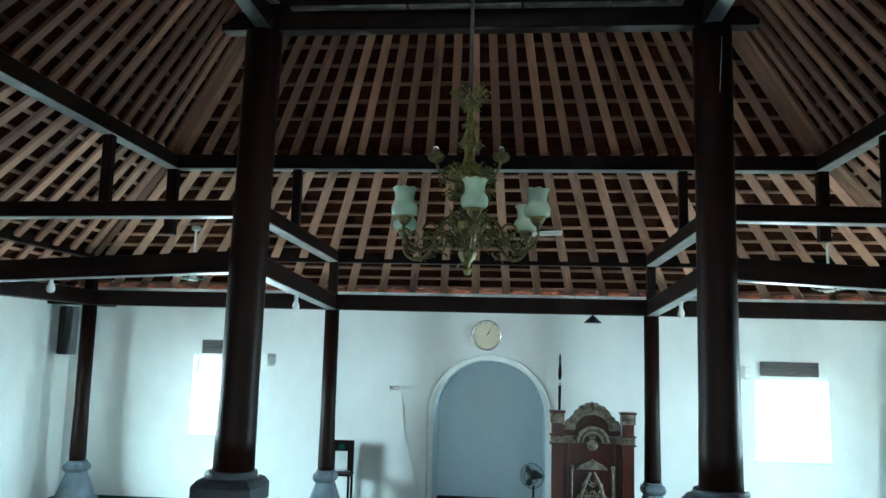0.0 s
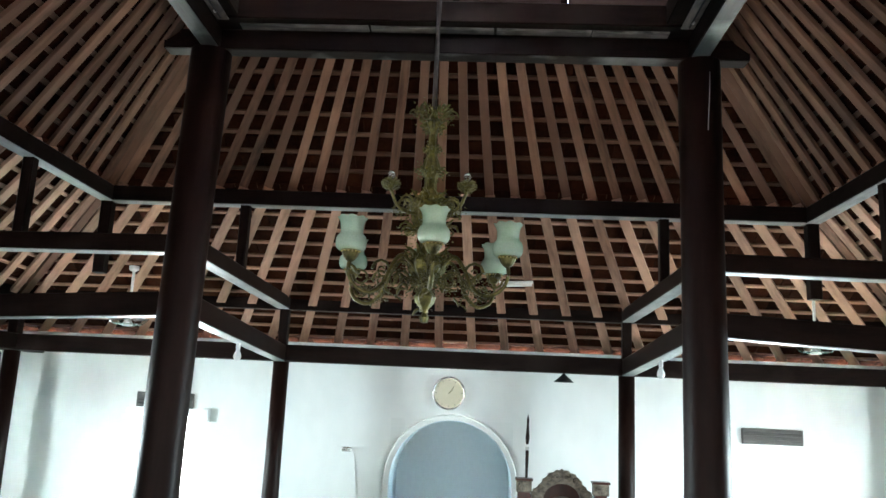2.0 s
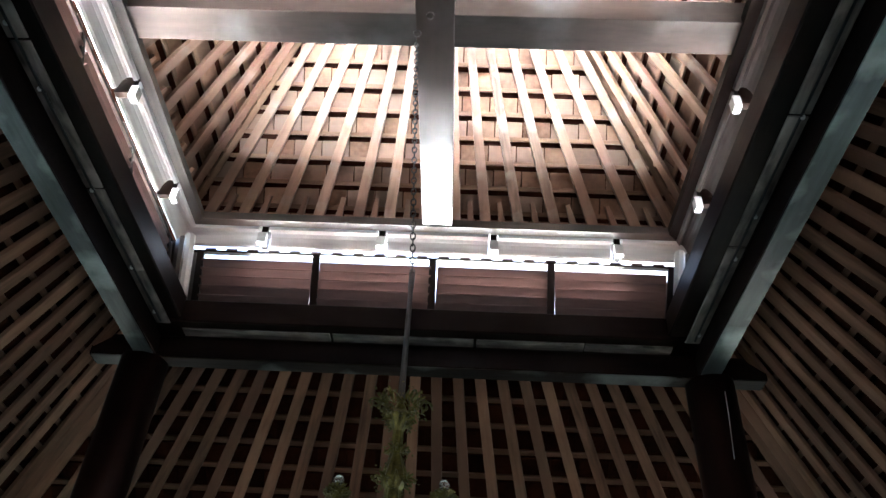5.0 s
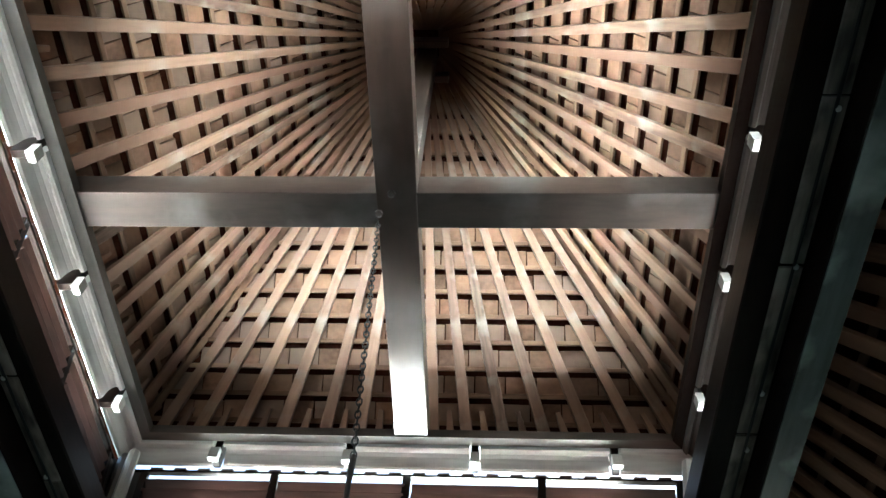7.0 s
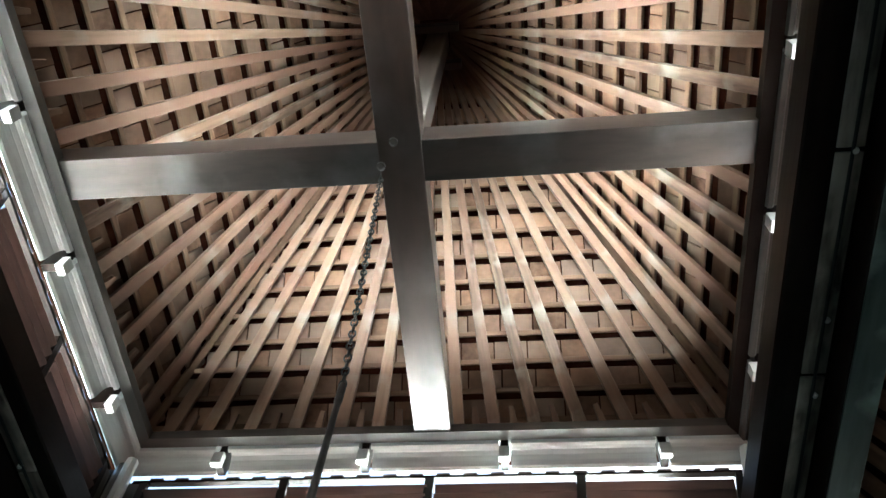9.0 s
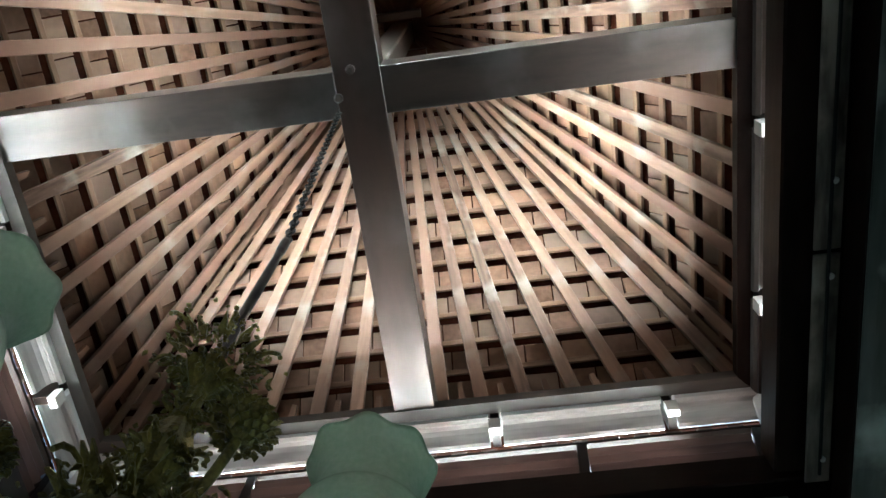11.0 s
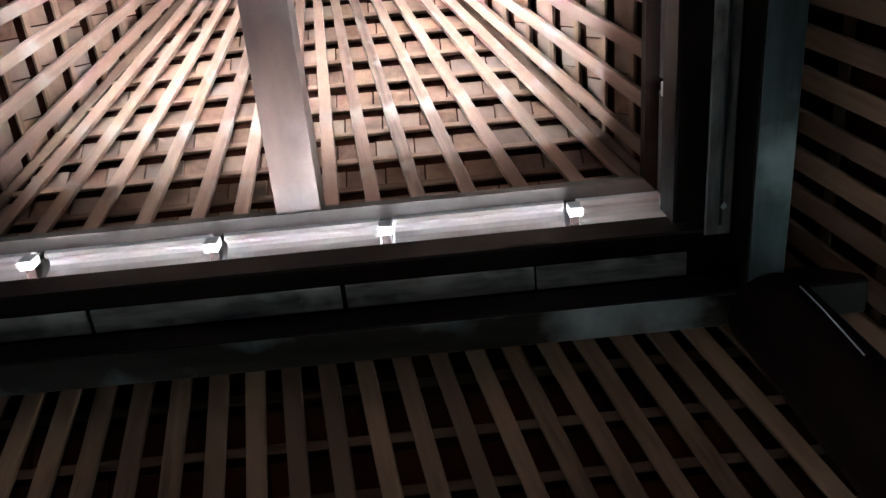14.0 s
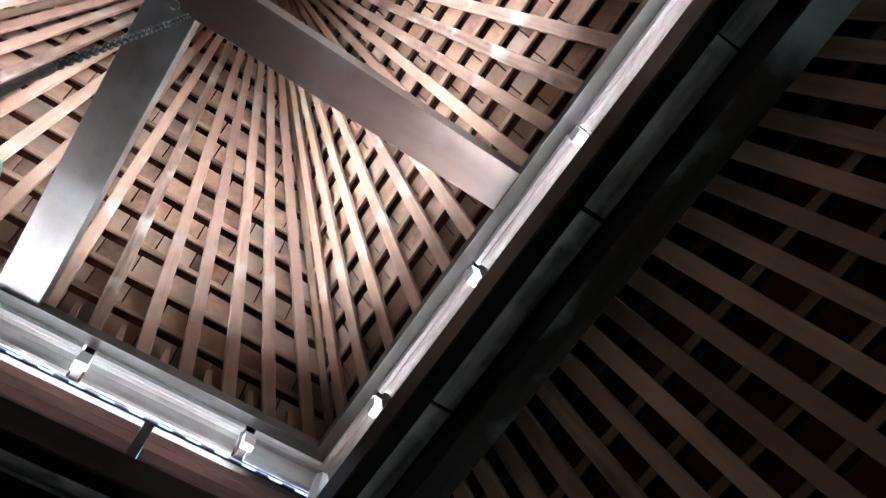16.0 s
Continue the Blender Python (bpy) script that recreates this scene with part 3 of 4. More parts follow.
        bm.faces.new((a[i], a[j], b[j], b[i]))
    bmesh.ops.recalc_face_normals(bm, faces=bm.faces)
    # East plate takes the near-black beam colour in place of shade.
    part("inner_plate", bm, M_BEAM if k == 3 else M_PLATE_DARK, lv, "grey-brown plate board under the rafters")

# ---- cross beams and king post ----
cross = thing("cross_beams", "two crossing pale-ended brown beams with a king post under the upper roof", "beam", kind="structure")
bar("cross_beam", (0.025, -1.80, 5.775), (0.025, 1.80, 5.775), 0.215, 0.19, M_CROSS, cross, c=0.003)
bar("cross_beam", (-1.80, 0.02, 5.782), (1.80, 0.02, 5.782), 0.215, 0.19, M_CROSS, cross, c=0.003)
bar("king_post", (0.03, 0.03, 5.88), (0.03, 0.03, 8.35), 0.15, 0.15, M_PLATE_DARK, cross, up=(0, 1, 0))
for dy in (-0.12, 0.16):
    part("collar_piece", block(0.36, 0.06, 0.10, 0.006, (0.03, dy, 8.05)), M_CROSS, cross)
for dx, dy in ((-0.075, 0.03), (0.0, -0.09)):
    part("bolt", lathe([(0.022, 0), (0.022, -0.012), (0.012, -0.018)], 10, at=(dx, dy, 5.679)), M_CROSS, cross)

# ---- roofs ----
TILE_W = 0.21


def slope(parent, k, y0, z0, y1, z1, count, w, h, rows_n, stub, clay, wood, lath, places=None, eave=0.1):
    """One side of a hipped roof: rafters that fan from the middle, battens, clay tiles. (y0, z0) is the low edge, (y1, z1) the high one."""
    low, high = Vector((0, y0, z0)), Vector((0, y1, z1))
    run = (high - low).normalized()
    nrm = Vector((1, 0, 0)).cross(run)
    if nrm.z < 0:
        nrm = -nrm
    rot = Matrix.Rotation(radians(90 * k), 4, "Z")
    for i in range(count):
        f = places[i] if places else (i + 0.5) / count * 2 - 1
        jig = random.uniform(-0.012, 0.012)
        a = Vector((f * y0 + jig, y0, z0)) + nrm * h / 2
        b = Vector((f * max(y1, 0.05) + jig * 0.4, max(y1, 0.05), z0 + (z1 - z0) * (y0 - max(y1, 0.05)) / (y0 - y1))) + nrm * h / 2
        bar("rafter", rot @ a, rot @ b, w, h, wood, parent, up=rot @ nrm, c=0.004, taper=0.4 if y1 < 0.1 else 0.92)
        if stub and i < count - 1:
            f2 = (places[i] + places[i + 1]) / 2 if places else (i + 1) / count * 2 - 1
            a = Vector((f2 * y0, y0, z0)) + nrm * h / 2
            bar("jack_rafter", rot @ a, rot @ (a.lerp(Vector((f2 * y1, y1, z1)) + nrm * h / 2, stub)), w * 0.95, h, wood, parent, up=rot @ nrm, c=0.004, taper=0.35)
    length = (high - low).length
    tiles = bmesh.new()
    for r in range(rows_n):
        s = (r + 0.3) / rows_n
        y = y0 + (y1 - y0) * s
        p = low.lerp(high, s)
        hw = max(y, 0.06)
        if hw > 0.1:
            q = p + nrm * (h + 0.012)
            bar("batten", rot @ (q - Vector((hw, 0, 0))), rot @ (q + Vector((hw, 0, 0))), 0.032 if stub else 0.038, 0.022, lath, parent, up=rot @ nrm, c=0.003)
        n = max(1, round(2 * hw / TILE_W))
        step = length / rows_n
        for i in range(n):
            x = -hw + 2 * hw * (i + 0.5) / n + (0.5 if r % 2 else 0.0) * TILE_W * 0.6
            x = max(-hw, min(hw, x))
            tilt = random.uniform(-0.012, 0.012)
            m = Matrix.Translation(p + run * ((step - 0.05) * 0.5 + random.uniform(-0.004, 0.004)) + nrm * (h + 0.034 + random.uniform(0, 0.005)) + Vector((x, 0, 0))) @ Matrix((Vector((1, 0, 0)), run, Vector((1, 0, 0)).cross(run))).transposed().to_4x4() @ Matrix.Rotation(radians(-1) + tilt, 4, "X") @ Matrix.Rotation(tilt * 2, 4, "Z")
            prism(tiles, 2 * hw / n - 0.009, step - 0.05, 0.014, 0.003, (0, 0, 0), m)
    ob = part("tile_field", tiles, clay, parent, m=rot, label="reddish clay tiles seen from below")
    ob["kind"] = "stuff"
    # added deck above the tiles closes the roof, dark behind the slots
    deck = bmesh.new()
    lift = nrm * (h + 0.085)
    vs = [deck.verts.new(low + lift + Vector((-y0 - 0.24, eave, 0))), deck.verts.new(low + lift + Vector((y0 + 0.24, eave, 0))), deck.verts.new(high + lift + Vector((y1 + 0.12, 0, 0))), deck.verts.new(high + lift + Vector((-y1 - 0.12, 0, 0)))]
    ws = [deck.verts.new(v.co + nrm * 0.03) for v in vs]
    deck.faces.new(vs)
    deck.faces.new(ws[::-1])
    for i in range(4):
        deck.faces.new((vs[i], vs[(i + 1) % 4], ws[(i + 1) % 4], ws[i]))
    bmesh.ops.recalc_face_normals(deck, faces=deck.faces)
    part("roof_deck", deck, M_TILE_SHADED, parent, m=rot)


# tile colours vary from piece to piece in the joined fields


def by_island(src, name):
    mat = src.copy()
    mat.name = name
    tn = mat.node_tree
    geo = tn.nodes.new("ShaderNodeNewGeometry")
    for l in list(tn.links):
        if l.from_node.type == "OBJECT_INFO":
            tn.links.new(geo.outputs["Random Per Island"], l.to_socket)
    return mat


M_TILE_ISLAND = by_island(M_TILE, "clay_tile_field")
M_TILE_SHADED_ISLAND = by_island(M_TILE_SHADED, "sooty_tile_field")

NORTH = (-0.93, -0.79, -0.633, -0.475, -0.316, -0.188, -0.05, 0.083, 0.203, 0.335, 0.48, 0.637, 0.81, 0.95)
upper = thing("upper_roof", "steep pyramid roof of brown rafters under clay tiles", "roof", kind="structure")
for k in range(4):
    slope(upper, k, 1.98, 5.74, 0.0, 8.56, 14, 0.085, 0.032, 18, 0.095, M_TILE_ISLAND, M_RAFTER, M_BATTEN, NORTH if k == 0 else None, 0.012)
lower = thing("lower_roof", "hipped roof of pale brown rafters under clay tiles", "roof", kind="structure")
for k in range(4):
    slope(lower, k, 3.22, 3.80, 1.80, 4.86, 28, 0.078, 0.035, 9, 0, M_TILE_SHADED_ISLAND, M_RAFTER_MID, M_LATH)
    slope(lower, k, 5.75, 2.53, 3.14, 3.81, 28, 0.095, 0.035, 13, 0, M_TILE_SHADED_ISLAND, M_RAFTER_LOW, M_RAFTER_LOW)
for k in range(4):
    for (p0, p1) in (((1.85, 1.85, 4.83), (3.2, 3.2, 3.83)), ((3.2, 3.2, 3.80), (5.6, 5.6, 2.62))):
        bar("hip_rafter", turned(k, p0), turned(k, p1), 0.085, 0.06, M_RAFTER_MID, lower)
part("ridge_cap", lathe([(0.34, 8.40), (0.30, 8.50), (0.10, 8.80), (0.0, 8.86)], 16), M_TILE_SHADED, upper, "clay cap over the peak")
for k in range(4):
    bar("hip_rafter", turned(k, (1.93, 1.93, 5.88)), turned(k, (0.06, 0.06, 8.54)), 0.055, 0.04, M_BATTEN, upper)

# ---- chandelier ----
ch = thing("chandelier", "ornate aged brass chandelier with six milky green glass shades", "chandelier", pose(0.0075, 0.123, 0.05, 0, 0, 7.4))
body = [(0.0, 2.30), (0.016, 2.305), (0.022, 2.33), (0.010, 2.35), (0.018, 2.37), (0.042, 2.40), (0.05, 2.43), (0.03, 2.46), (0.022, 2.49), (0.055, 2.52), (0.085, 2.56), (0.09, 2.60), (0.06, 2.64), (0.035, 2.68), (0.04, 2.73), (0.075, 2.80),
        (0.085, 2.87), (0.06, 2.93), (0.03, 2.97), (0.028, 3.03), (0.05, 3.07), (0.035, 3.12), (0.02, 3.16), (0.018, 3.26), (0.035, 3.29), (0.05, 3.32), (0.03, 3.34), (0.012, 3.38), (0.012, 3.42)]
part("body", lathe(body, 20, wave=lambda a, r, z: (r * (1 + 0.10 * math.cos(6 * a)), z)), M_DARKBRASS, ch, "turned and lobed brass stem")


def scroll(bm, mid, size, plane, turns=1.25, r=0.006, sense=1):
    """A flat spiral leaf scroll in the vertical plane of direction plane."""
    pts, rad = [], []
    n = 14
    for i in range(n):
        f = i / (n - 1)
        a = sense * turns * 2 * math.pi * f
        q = size * (1 - 0.8 * f)
        pts.append(Vector(mid) + Vector(plane) * (q * math.cos(a)) + Vector((0, 0, q * math.sin(a))))
        rad.append(r * (1 - 0.5 * f))
    tube(pts, rad, bm, 6)


def leaf(bm, base, tip, wide, thick=0.004):
    """A pointed cast leaf from base to tip."""
    base, tip = Vector(base), Vector(tip)
    d = tip - base
    side = d.cross(Vector((0, 0, 1)))
    if side.length < 1e-4:
        side = Vector((1, 0, 0))
    side.normalize()
    n = side.cross(d).normalized()
    ring = [base, base + d * 0.35 + side * wide, base + d * 0.6 + side * wide * 0.7 + n * wide * 0.3, tip, base + d * 0.6 - side * wide * 0.7 + n * wide * 0.3, base + d * 0.35 - side * wide]
    top = [bm.verts.new(p + n * thick) for p in ring]
    low = [bm.verts.new(p - n * thick) for p in ring]
    bm.faces.new(top)
    bm.faces.new(low[::-1])
    for i in range(6):
        j = (i + 1) % 6
        bm.faces.new((top[i], low[i], low[j], top[j]))


def curve(points, n=22):
    """A smooth line through points (Catmull-Rom)."""
    p = [Vector(points[0]), *map(Vector, points), Vector(points[-1])]
    out = []
    for i in range(1, len(p) - 2):
        for j in range(max(2, n // (len(p) - 3))):
            t = j / max(2, n // (len(p) - 3))
            out.append(0.5 * (2 * p[i] + (p[i + 1] - p[i - 1]) * t + (2 * p[i - 1] - 5 * p[i] + 4 * p[i + 1] - p[i + 2]) * t * t + (3 * p[i] - p[i - 1] - 3 * p[i + 1] + p[i + 2]) * t ** 3))
    return out + [p[-2]]


ARM_R = 0.424
rng = random.Random(4)


def foliage(bm, spots, n, spread, size):
    """Cast leaves scattered round the spots."""
    for p in spots:
        for _ in range(n):
            q = Vector(p) + Vector([rng.gauss(0, spread) for _ in range(3)])
            leaf(bm, q, q + Vector([rng.uniform(-size, size) for _ in range(3)]), size * 0.36, 0.0015)


for i in range(6):
    a = radians(-90 + 60 * i)
    d = Vector((math.cos(a), math.sin(a), 0))

    sag = 0.025 * math.cos(a + 0.13) - 0.034 * math.sin(a + 0.13)

    def on(r, z):
        return d * r + Vector((0, 0, z + sag * r))
    bm = tube(curve([on(0.06, 2.56), on(0.14, 2.62), on(0.20, 2.56), on(0.25, 2.46), on(0.32, 2.415), on(0.395, 2.44), on(0.43, 2.50), on(ARM_R, 2.56)], 28), 0.010, steps=8)
    scroll(bm, on(0.25, 2.53), 0.055, d, 1.4, 0.008)
    scroll(bm, on(0.36, 2.49), 0.045, d, 1.3, 0.007, -1)
    scroll(bm, on(0.13, 2.50), 0.05, d, 1.2, 0.007)
    for j in range(9):
        f = 0.1 + 0.035 * j
        p = on(f, 2.46 + 0.04 * math.sin(j * 1.7))
        leaf(bm, p, p + Vector((rng.uniform(-0.05, 0.05), rng.uniform(-0.05, 0.05), rng.uniform(-0.06, 0.07))), 0.016)
    foliage(bm, [on(0.10 + 0.045 * j, 2.50 + 0.05 * math.sin(j * 1.3)) for j in range(5)], 34, 0.028, 0.013)
    arm = part("arm", bm, M_BRASS, ch, "scrolled leafy brass arm", smooth=True)
    top = on(ARM_R, 0.0)
    bm = lathe([(0.010, 2.545), (0.022, 2.556), (0.030, 2.568), (0.037, 2.582), (0.039, 2.594), (0.033, 2.598), (0.012, 2.59)], 36, at=tuple(top), wave=lambda t, r, z: (r * (1 + 0.07 * math.cos(12 * t)), z))
    part("cup", bm, M_BRASS, arm, "fluted brass cup", smooth=True)
    gal = lathe([(0.020, 2.592), (0.046, 2.596), (0.0495, 2.601), (0.047, 2.606), (0.016, 2.612), (0.012, 2.66), (0.0, 2.665)], 28, at=tuple(top))
    part("gallery", gal, M_DARKBRASS, arm, "dark brass gallery closing the shade")
    bm = bmesh.new()
    for j in range(14):
        b = 2 * math.pi * j / 14
        p = top + Vector((0.022 * math.cos(b), 0.022 * math.sin(b), 2.586))
        leaf(bm, p, p + Vector((0.024 * math.cos(b), 0.024 * math.sin(b), 0.006)), 0.006, 0.0015)
    part("leaf_wreath", bm, M_BRASS_LIT, arm, "cast brass leaves, coloured as if lit through the shade")["kind"] = "stuff"
    outer = [(0.0505, 2.598), (0.058, 2.600), (0.067, 2.608), (0.0715, 2.621), (0.0725, 2.635), (0.0715, 2.650), (0.066, 2.664), (0.058, 2.673), (0.0535, 2.681), (0.0525, 2.692), (0.053, 2.710), (0.055, 2.726), (0.060, 2.740), (0.0665, 2.748), (0.0685, 2.754)]
    prof = outer + [(r - 0.0035, z + 0.001) for r, z in outer[::-1]]

    def ruffle(t, r, z):
        g = max(0.0, (z - 2.715) / 0.04)
        w = math.cos(8 * t) + 0.3 * math.cos(3 * t)
        return r * (1 + 0.035 * g * w), z + 0.0028 * g * w
    bm = bmesh.new()
    rings = []
    for r, z in prof:
        ring = []
        for q in range(64):
            t = 2 * math.pi * q / 64
            rr, zz = ruffle(t, r, z)
            ring.append(bm.verts.new(top + Vector((rr * math.cos(t), rr * math.sin(t), zz))))
        rings.append(ring)
    for lo, hi in zip(rings, rings[1:] + rings[:1]):
        for q in range(64):
            bm.faces.new((lo[q], lo[(q + 1) % 64], hi[(q + 1) % 64], hi[q]))
    part("shade", bm, M_GLASS, ch, "milky green glass shade with a ruffled rim", smooth=True)
# small upper arms with leafy cups and crystal balls
for i in range(3):
    a2 = radians(120 * i - 37)
    e = Vector((math.cos(a2), math.sin(a2), 0))
    tip = e * 0.215 + Vector((0, 0, 0.05))
    bm = tube(curve([e * 0.06 + Vector((0, 0, 2.84)), e * 0.12 + Vector((0, 0, 2.84)), e * 0.18 + Vector((0, 0, 2.87)), tip + Vector((0, 0, 2.895))], 12), 0.008, steps=6)
    scroll(bm, e * 0.13 + Vector((0, 0, 2.87)), 0.04, e, 1.2, 0.006)
    ua = part("upper_arm", bm, M_DARKBRASS, ch, "small leafy brass arm", smooth=True)
    bm = lathe([(0.006, 2.885), (0.020, 2.896), (0.034, 2.918), (0.038, 2.93), (0.030, 2.926), (0.006, 2.905)], 28, at=tuple(tip), wave=lambda t, r, z: (r * (1 + 0.08 * math.cos(8 * t)), z))
    part("cup", bm, M_DARKBRASS, ua, "small lobed brass cup")
    bm = bmesh.new()
    foliage(bm, [e * f + Vector((0, 0, 2.84)) for f in (0.09, 0.13, 0.17)], 30, 0.02, 0.012)
    for j in range(110):
        b, h = 2.4 * j, j / 109
        r = 0.040 * math.sin(0.35 + 2.1 * h)
        lo = tip + Vector((r * math.cos(b), r * math.sin(b), 2.885 + 0.052 * h))
        leaf(bm, lo, lo + Vector((0.013 * math.cos(b + 0.5), 0.013 * math.sin(b + 0.5), rng.uniform(-0.004, 0.012))), 0.0055, 0.0012)
    part("leaf_wreath", bm, M_DARKBRASS, ua, "cast brass leaves")["kind"] = "stuff"
    part("finial", lathe([(0.004, 2.91), (0.006, 2.94), (0.017, 2.952), (0.02, 2.965), (0.012, 2.98), (0.003, 2.985)], 14, at=tuple(tip)), M_CRYSTAL, ua, "clear crystal ball", smooth=True)
# leaf wreaths round the stem
for z, r, n, s in ((2.50, 0.07, 16, 0.06), (2.62, 0.09, 20, 0.08), (2.76, 0.10, 22, 0.08), (2.90, 0.10, 22, 0.08), (3.06, 0.05, 12, 0.05), (3.18, 0.03, 8, 0.035), (3.30, 0.04, 12, 0.045), (3.37, 0.085, 18, 0.06)):
    bm = bmesh.new()
    for i in range(n):
        a = 2 * math.pi * i / n + rng.uniform(-0.1, 0.1)
        p = Vector((r * 0.6 * math.cos(a), r * 0.6 * math.sin(a), z))
        leaf(bm, p, p + Vector((s * math.cos(a), s * math.sin(a), rng.uniform(-0.4, 1.0) * s)) * 0.8, s * 0.13)
        if i % 3 == 0:
            scroll(bm, (p.x * 1.9, p.y * 1.9, z), s * 0.45, (math.cos(a), math.sin(a), 0), 1.2, 0.005)
    foliage(bm, [(r * 0.8 * math.cos(2.4 * j), r * 0.8 * math.sin(2.4 * j), z) for j in range(10)], max(5, int(290 * r)), 0.012 + 0.15 * r, 0.013)
    part("leaf_wreath", bm, M_DARKBRASS, ch, "cast brass leaf wreath")["kind"] = "stuff"
tl = thing("tube_lamp", "short white unlit tube lamp fixed under the rafters", "lamp", pose(0.64, 4.25, 3.20, 0, -3, 0))
part("tube", tube([(-0.16, 0, 0), (0.16, 0, 0)], 0.013), M_WHITE, tl)
part("batten_case", block(0.34, 0.03, 0.03, 0.004, (0, 0.005, 0.03)), M_WHITE, tl)
# chain of links
part("hanging_rod", lathe([(0.014, 3.40), (0.012, 3.5), (0.010, 3.92), (0.013, 3.94), (0.013, 4.0), (0.010, 4.02)], 12), M_PLATE_DARK, ch, "thin grey hanging rod")
z = 4.0
links = int((5.72 - z) / 0.034)
bml = bmesh.new()
ring = []
for i in range(12):
    a = 2 * math.pi * i / 12
    ring.append(Vector((0.011 * math.cos(a), 0, 0.022 * math.sin(a))))
tube([*ring, ring[0]], 0.0035, bml, 6)
me = bpy.data.meshes.new("chain_link")
bml.to_mesh(me)
bml.free()
me.materials.append(M_BLACK)
for i in range(links):
    o = new("chain_link", me)
    o.parent = ch
    o.matrix_basis = Matrix.Translation((-0.10 * i / links, -0.02 * i / links, z + 0.018 + i * (5.72 - z) / links)) @ Matrix.Rotation(radians(90 * (i % 2)), 4, "Z")

# ---- pulpit ----
mim = thing("pulpit", "red-brown varnished wooden pulpit with grey carved arch and panel", "pulpit", pose(1.17, 4.62, 0.018))
W2 = 0.44
part("step", block(0.98, 0.5, 0.06, 0.008, (0, 0.18, 0.03)), M_BROWN, mim)
part("front_panel", block(0.80, 0.04, 0.94, 0.004, (0, 0.02, 0.53)), M_BROWN, mim)
for s in (-1, 1):
    part("corner_pillar", block(0.12, 0.12, 1.10, 0.008, (s * 0.385, 0.0, 0.61)), M_BROWN, mim)
    part("side_panel", block(0.04, 0.40, 1.0, 0.006, (s * 0.40, 0.26, 0.56)), M_BROWN, mim)
    part("carved_block", block(0.15, 0.14, 0.11, 0.01, (s * 0.385, -0.01, 1.19)), M_CARVE, mim, "grey carved capital block")
    part("carved_block", block(0.14, 0.14, 0.075, 0.01, (s * 0.385, -0.01, 0.96)), M_CARVE, mim, "grey carved band block")
    part("slim_column", lathe([(0.016, 0.22), (0.022, 0.24), (0.013, 0.28), (0.013, 0.60), (0.02, 0.63), (0.024, 0.66), (0.02, 0.68)], 12, at=(s * 0.225, -0.02, 0)), M_CARVE, mim, "thin turned grey colonnette")
    part("arch_shoulder", sheet([(s * 0.32, 0.92), (s * 0.13, 0.92), (s * 0.16, 1.0), (s * 0.32, 1.0)], -0.02, 0.01), M_CARVE, mim, "grey carved shoulder band")
crown = [(-0.30, 1.06), (-0.31, 1.12), (-0.285, 1.165), (-0.25, 1.175), (-0.235, 1.205), (-0.205, 1.225), (-0.195, 1.265), (-0.155, 1.285), (-0.135, 1.325), (-0.085, 1.335), (-0.06, 1.36), (-0.02, 1.358), (0.0, 1.375)]
crown += [(-x, z) for x, z in crown[-2::-1]]
inner = [(0.19 * math.cos(math.pi * i / 12), 1.06 + 0.17 * math.sin(math.pi * i / 12)) for i in range(13)]
part("crown", sheet(crown + inner, -0.02, 0.05), M_CARVE, mim, "grey carved curved crown board")
part("crown_backing", sheet([(-0.32, 0.99), (-0.32, 1.10), (-0.27, 1.16), (-0.19, 1.24), (-0.12, 1.31), (0.0, 1.35), (0.12, 1.31), (0.19, 1.24), (0.27, 1.16), (0.32, 1.10), (0.32, 0.99)], 0.052, 0.075), M_BROWN, mim, "dark varnished board behind the crown")
for s in (-1, 1):
    part("capital_cap", block(0.175, 0.16, 0.022, 0.004, (s * 0.385, -0.005, 1.257)), M_BROWN, mim)
    part("band_ledge", block(0.165, 0.155, 0.016, 0.004, (s * 0.385, -0.005, 0.912)), M_BROWN, mim)
    part("band_ledge", block(0.165, 0.155, 0.014, 0.004, (s * 0.385, -0.005, 1.006)), M_BROWN, mim)
for s in (-1, 1):
    for x, z, r in ((0.055, 1.305, 0.04), (0.135, 1.265, 0.036), (0.205, 1.185, 0.034), (0.27, 1.115, 0.03)):
        bm = bmesh.new()
        scroll(bm, (s * x, -0.03, z), r, (s, 0, 0), 1.4, 0.010)
        part("crown_scroll", bm, M_CARVE, mim, "carved leaf scroll")
for r, th in ((0.165, 0.022), (0.115, 0.016)):
    pts = [(r * math.cos(math.pi * i / 16), -0.02, 0.93 + r * 0.95 * math.sin(math.pi * i / 16)) for i in range(17)]
    part("carved_arch", tube(pts, th, steps=8), M_CARVE, mim, "grey carved arch moulding", smooth=True)
part("boss", lathe([(0.0, 0.0), (0.055, 0.004), (0.06, 0.016), (0.04, 0.03), (0.0, 0.034)], 20), M_CARVE, mim, "round carved boss", m=Matrix.Translation((0, 0, 0.90)) @ Matrix.Rotation(radians(90), 4, "X"))
part("small_boss", lathe([(0.0, 0.0), (0.035, 0.004), (0.04, 0.012), (0.0, 0.024)], 16), M_CARVE, mim, m=Matrix.Translation((0, 0, 1.0)) @ Matrix.Rotation(radians(90), 4, "X"))
part("relief_panel", sheet([(-0.245, 0.17), (0.245, 0.17), (0.245, 0.92), (-0.245, 0.92)], -0.008, 0.001), M_BROWN, mim, "dark brown recessed panel")
for s in (-1, 1):
    part("panel_frame", block(0.02, 0.03, 0.74, 0.004, (s * 0.255, -0.012, 0.55)), M_BROWN, mim)
part("panel_frame", block(0.53, 0.03, 0.02, 0.004, (0, -0.012, 0.175)), M_BROWN, mim)
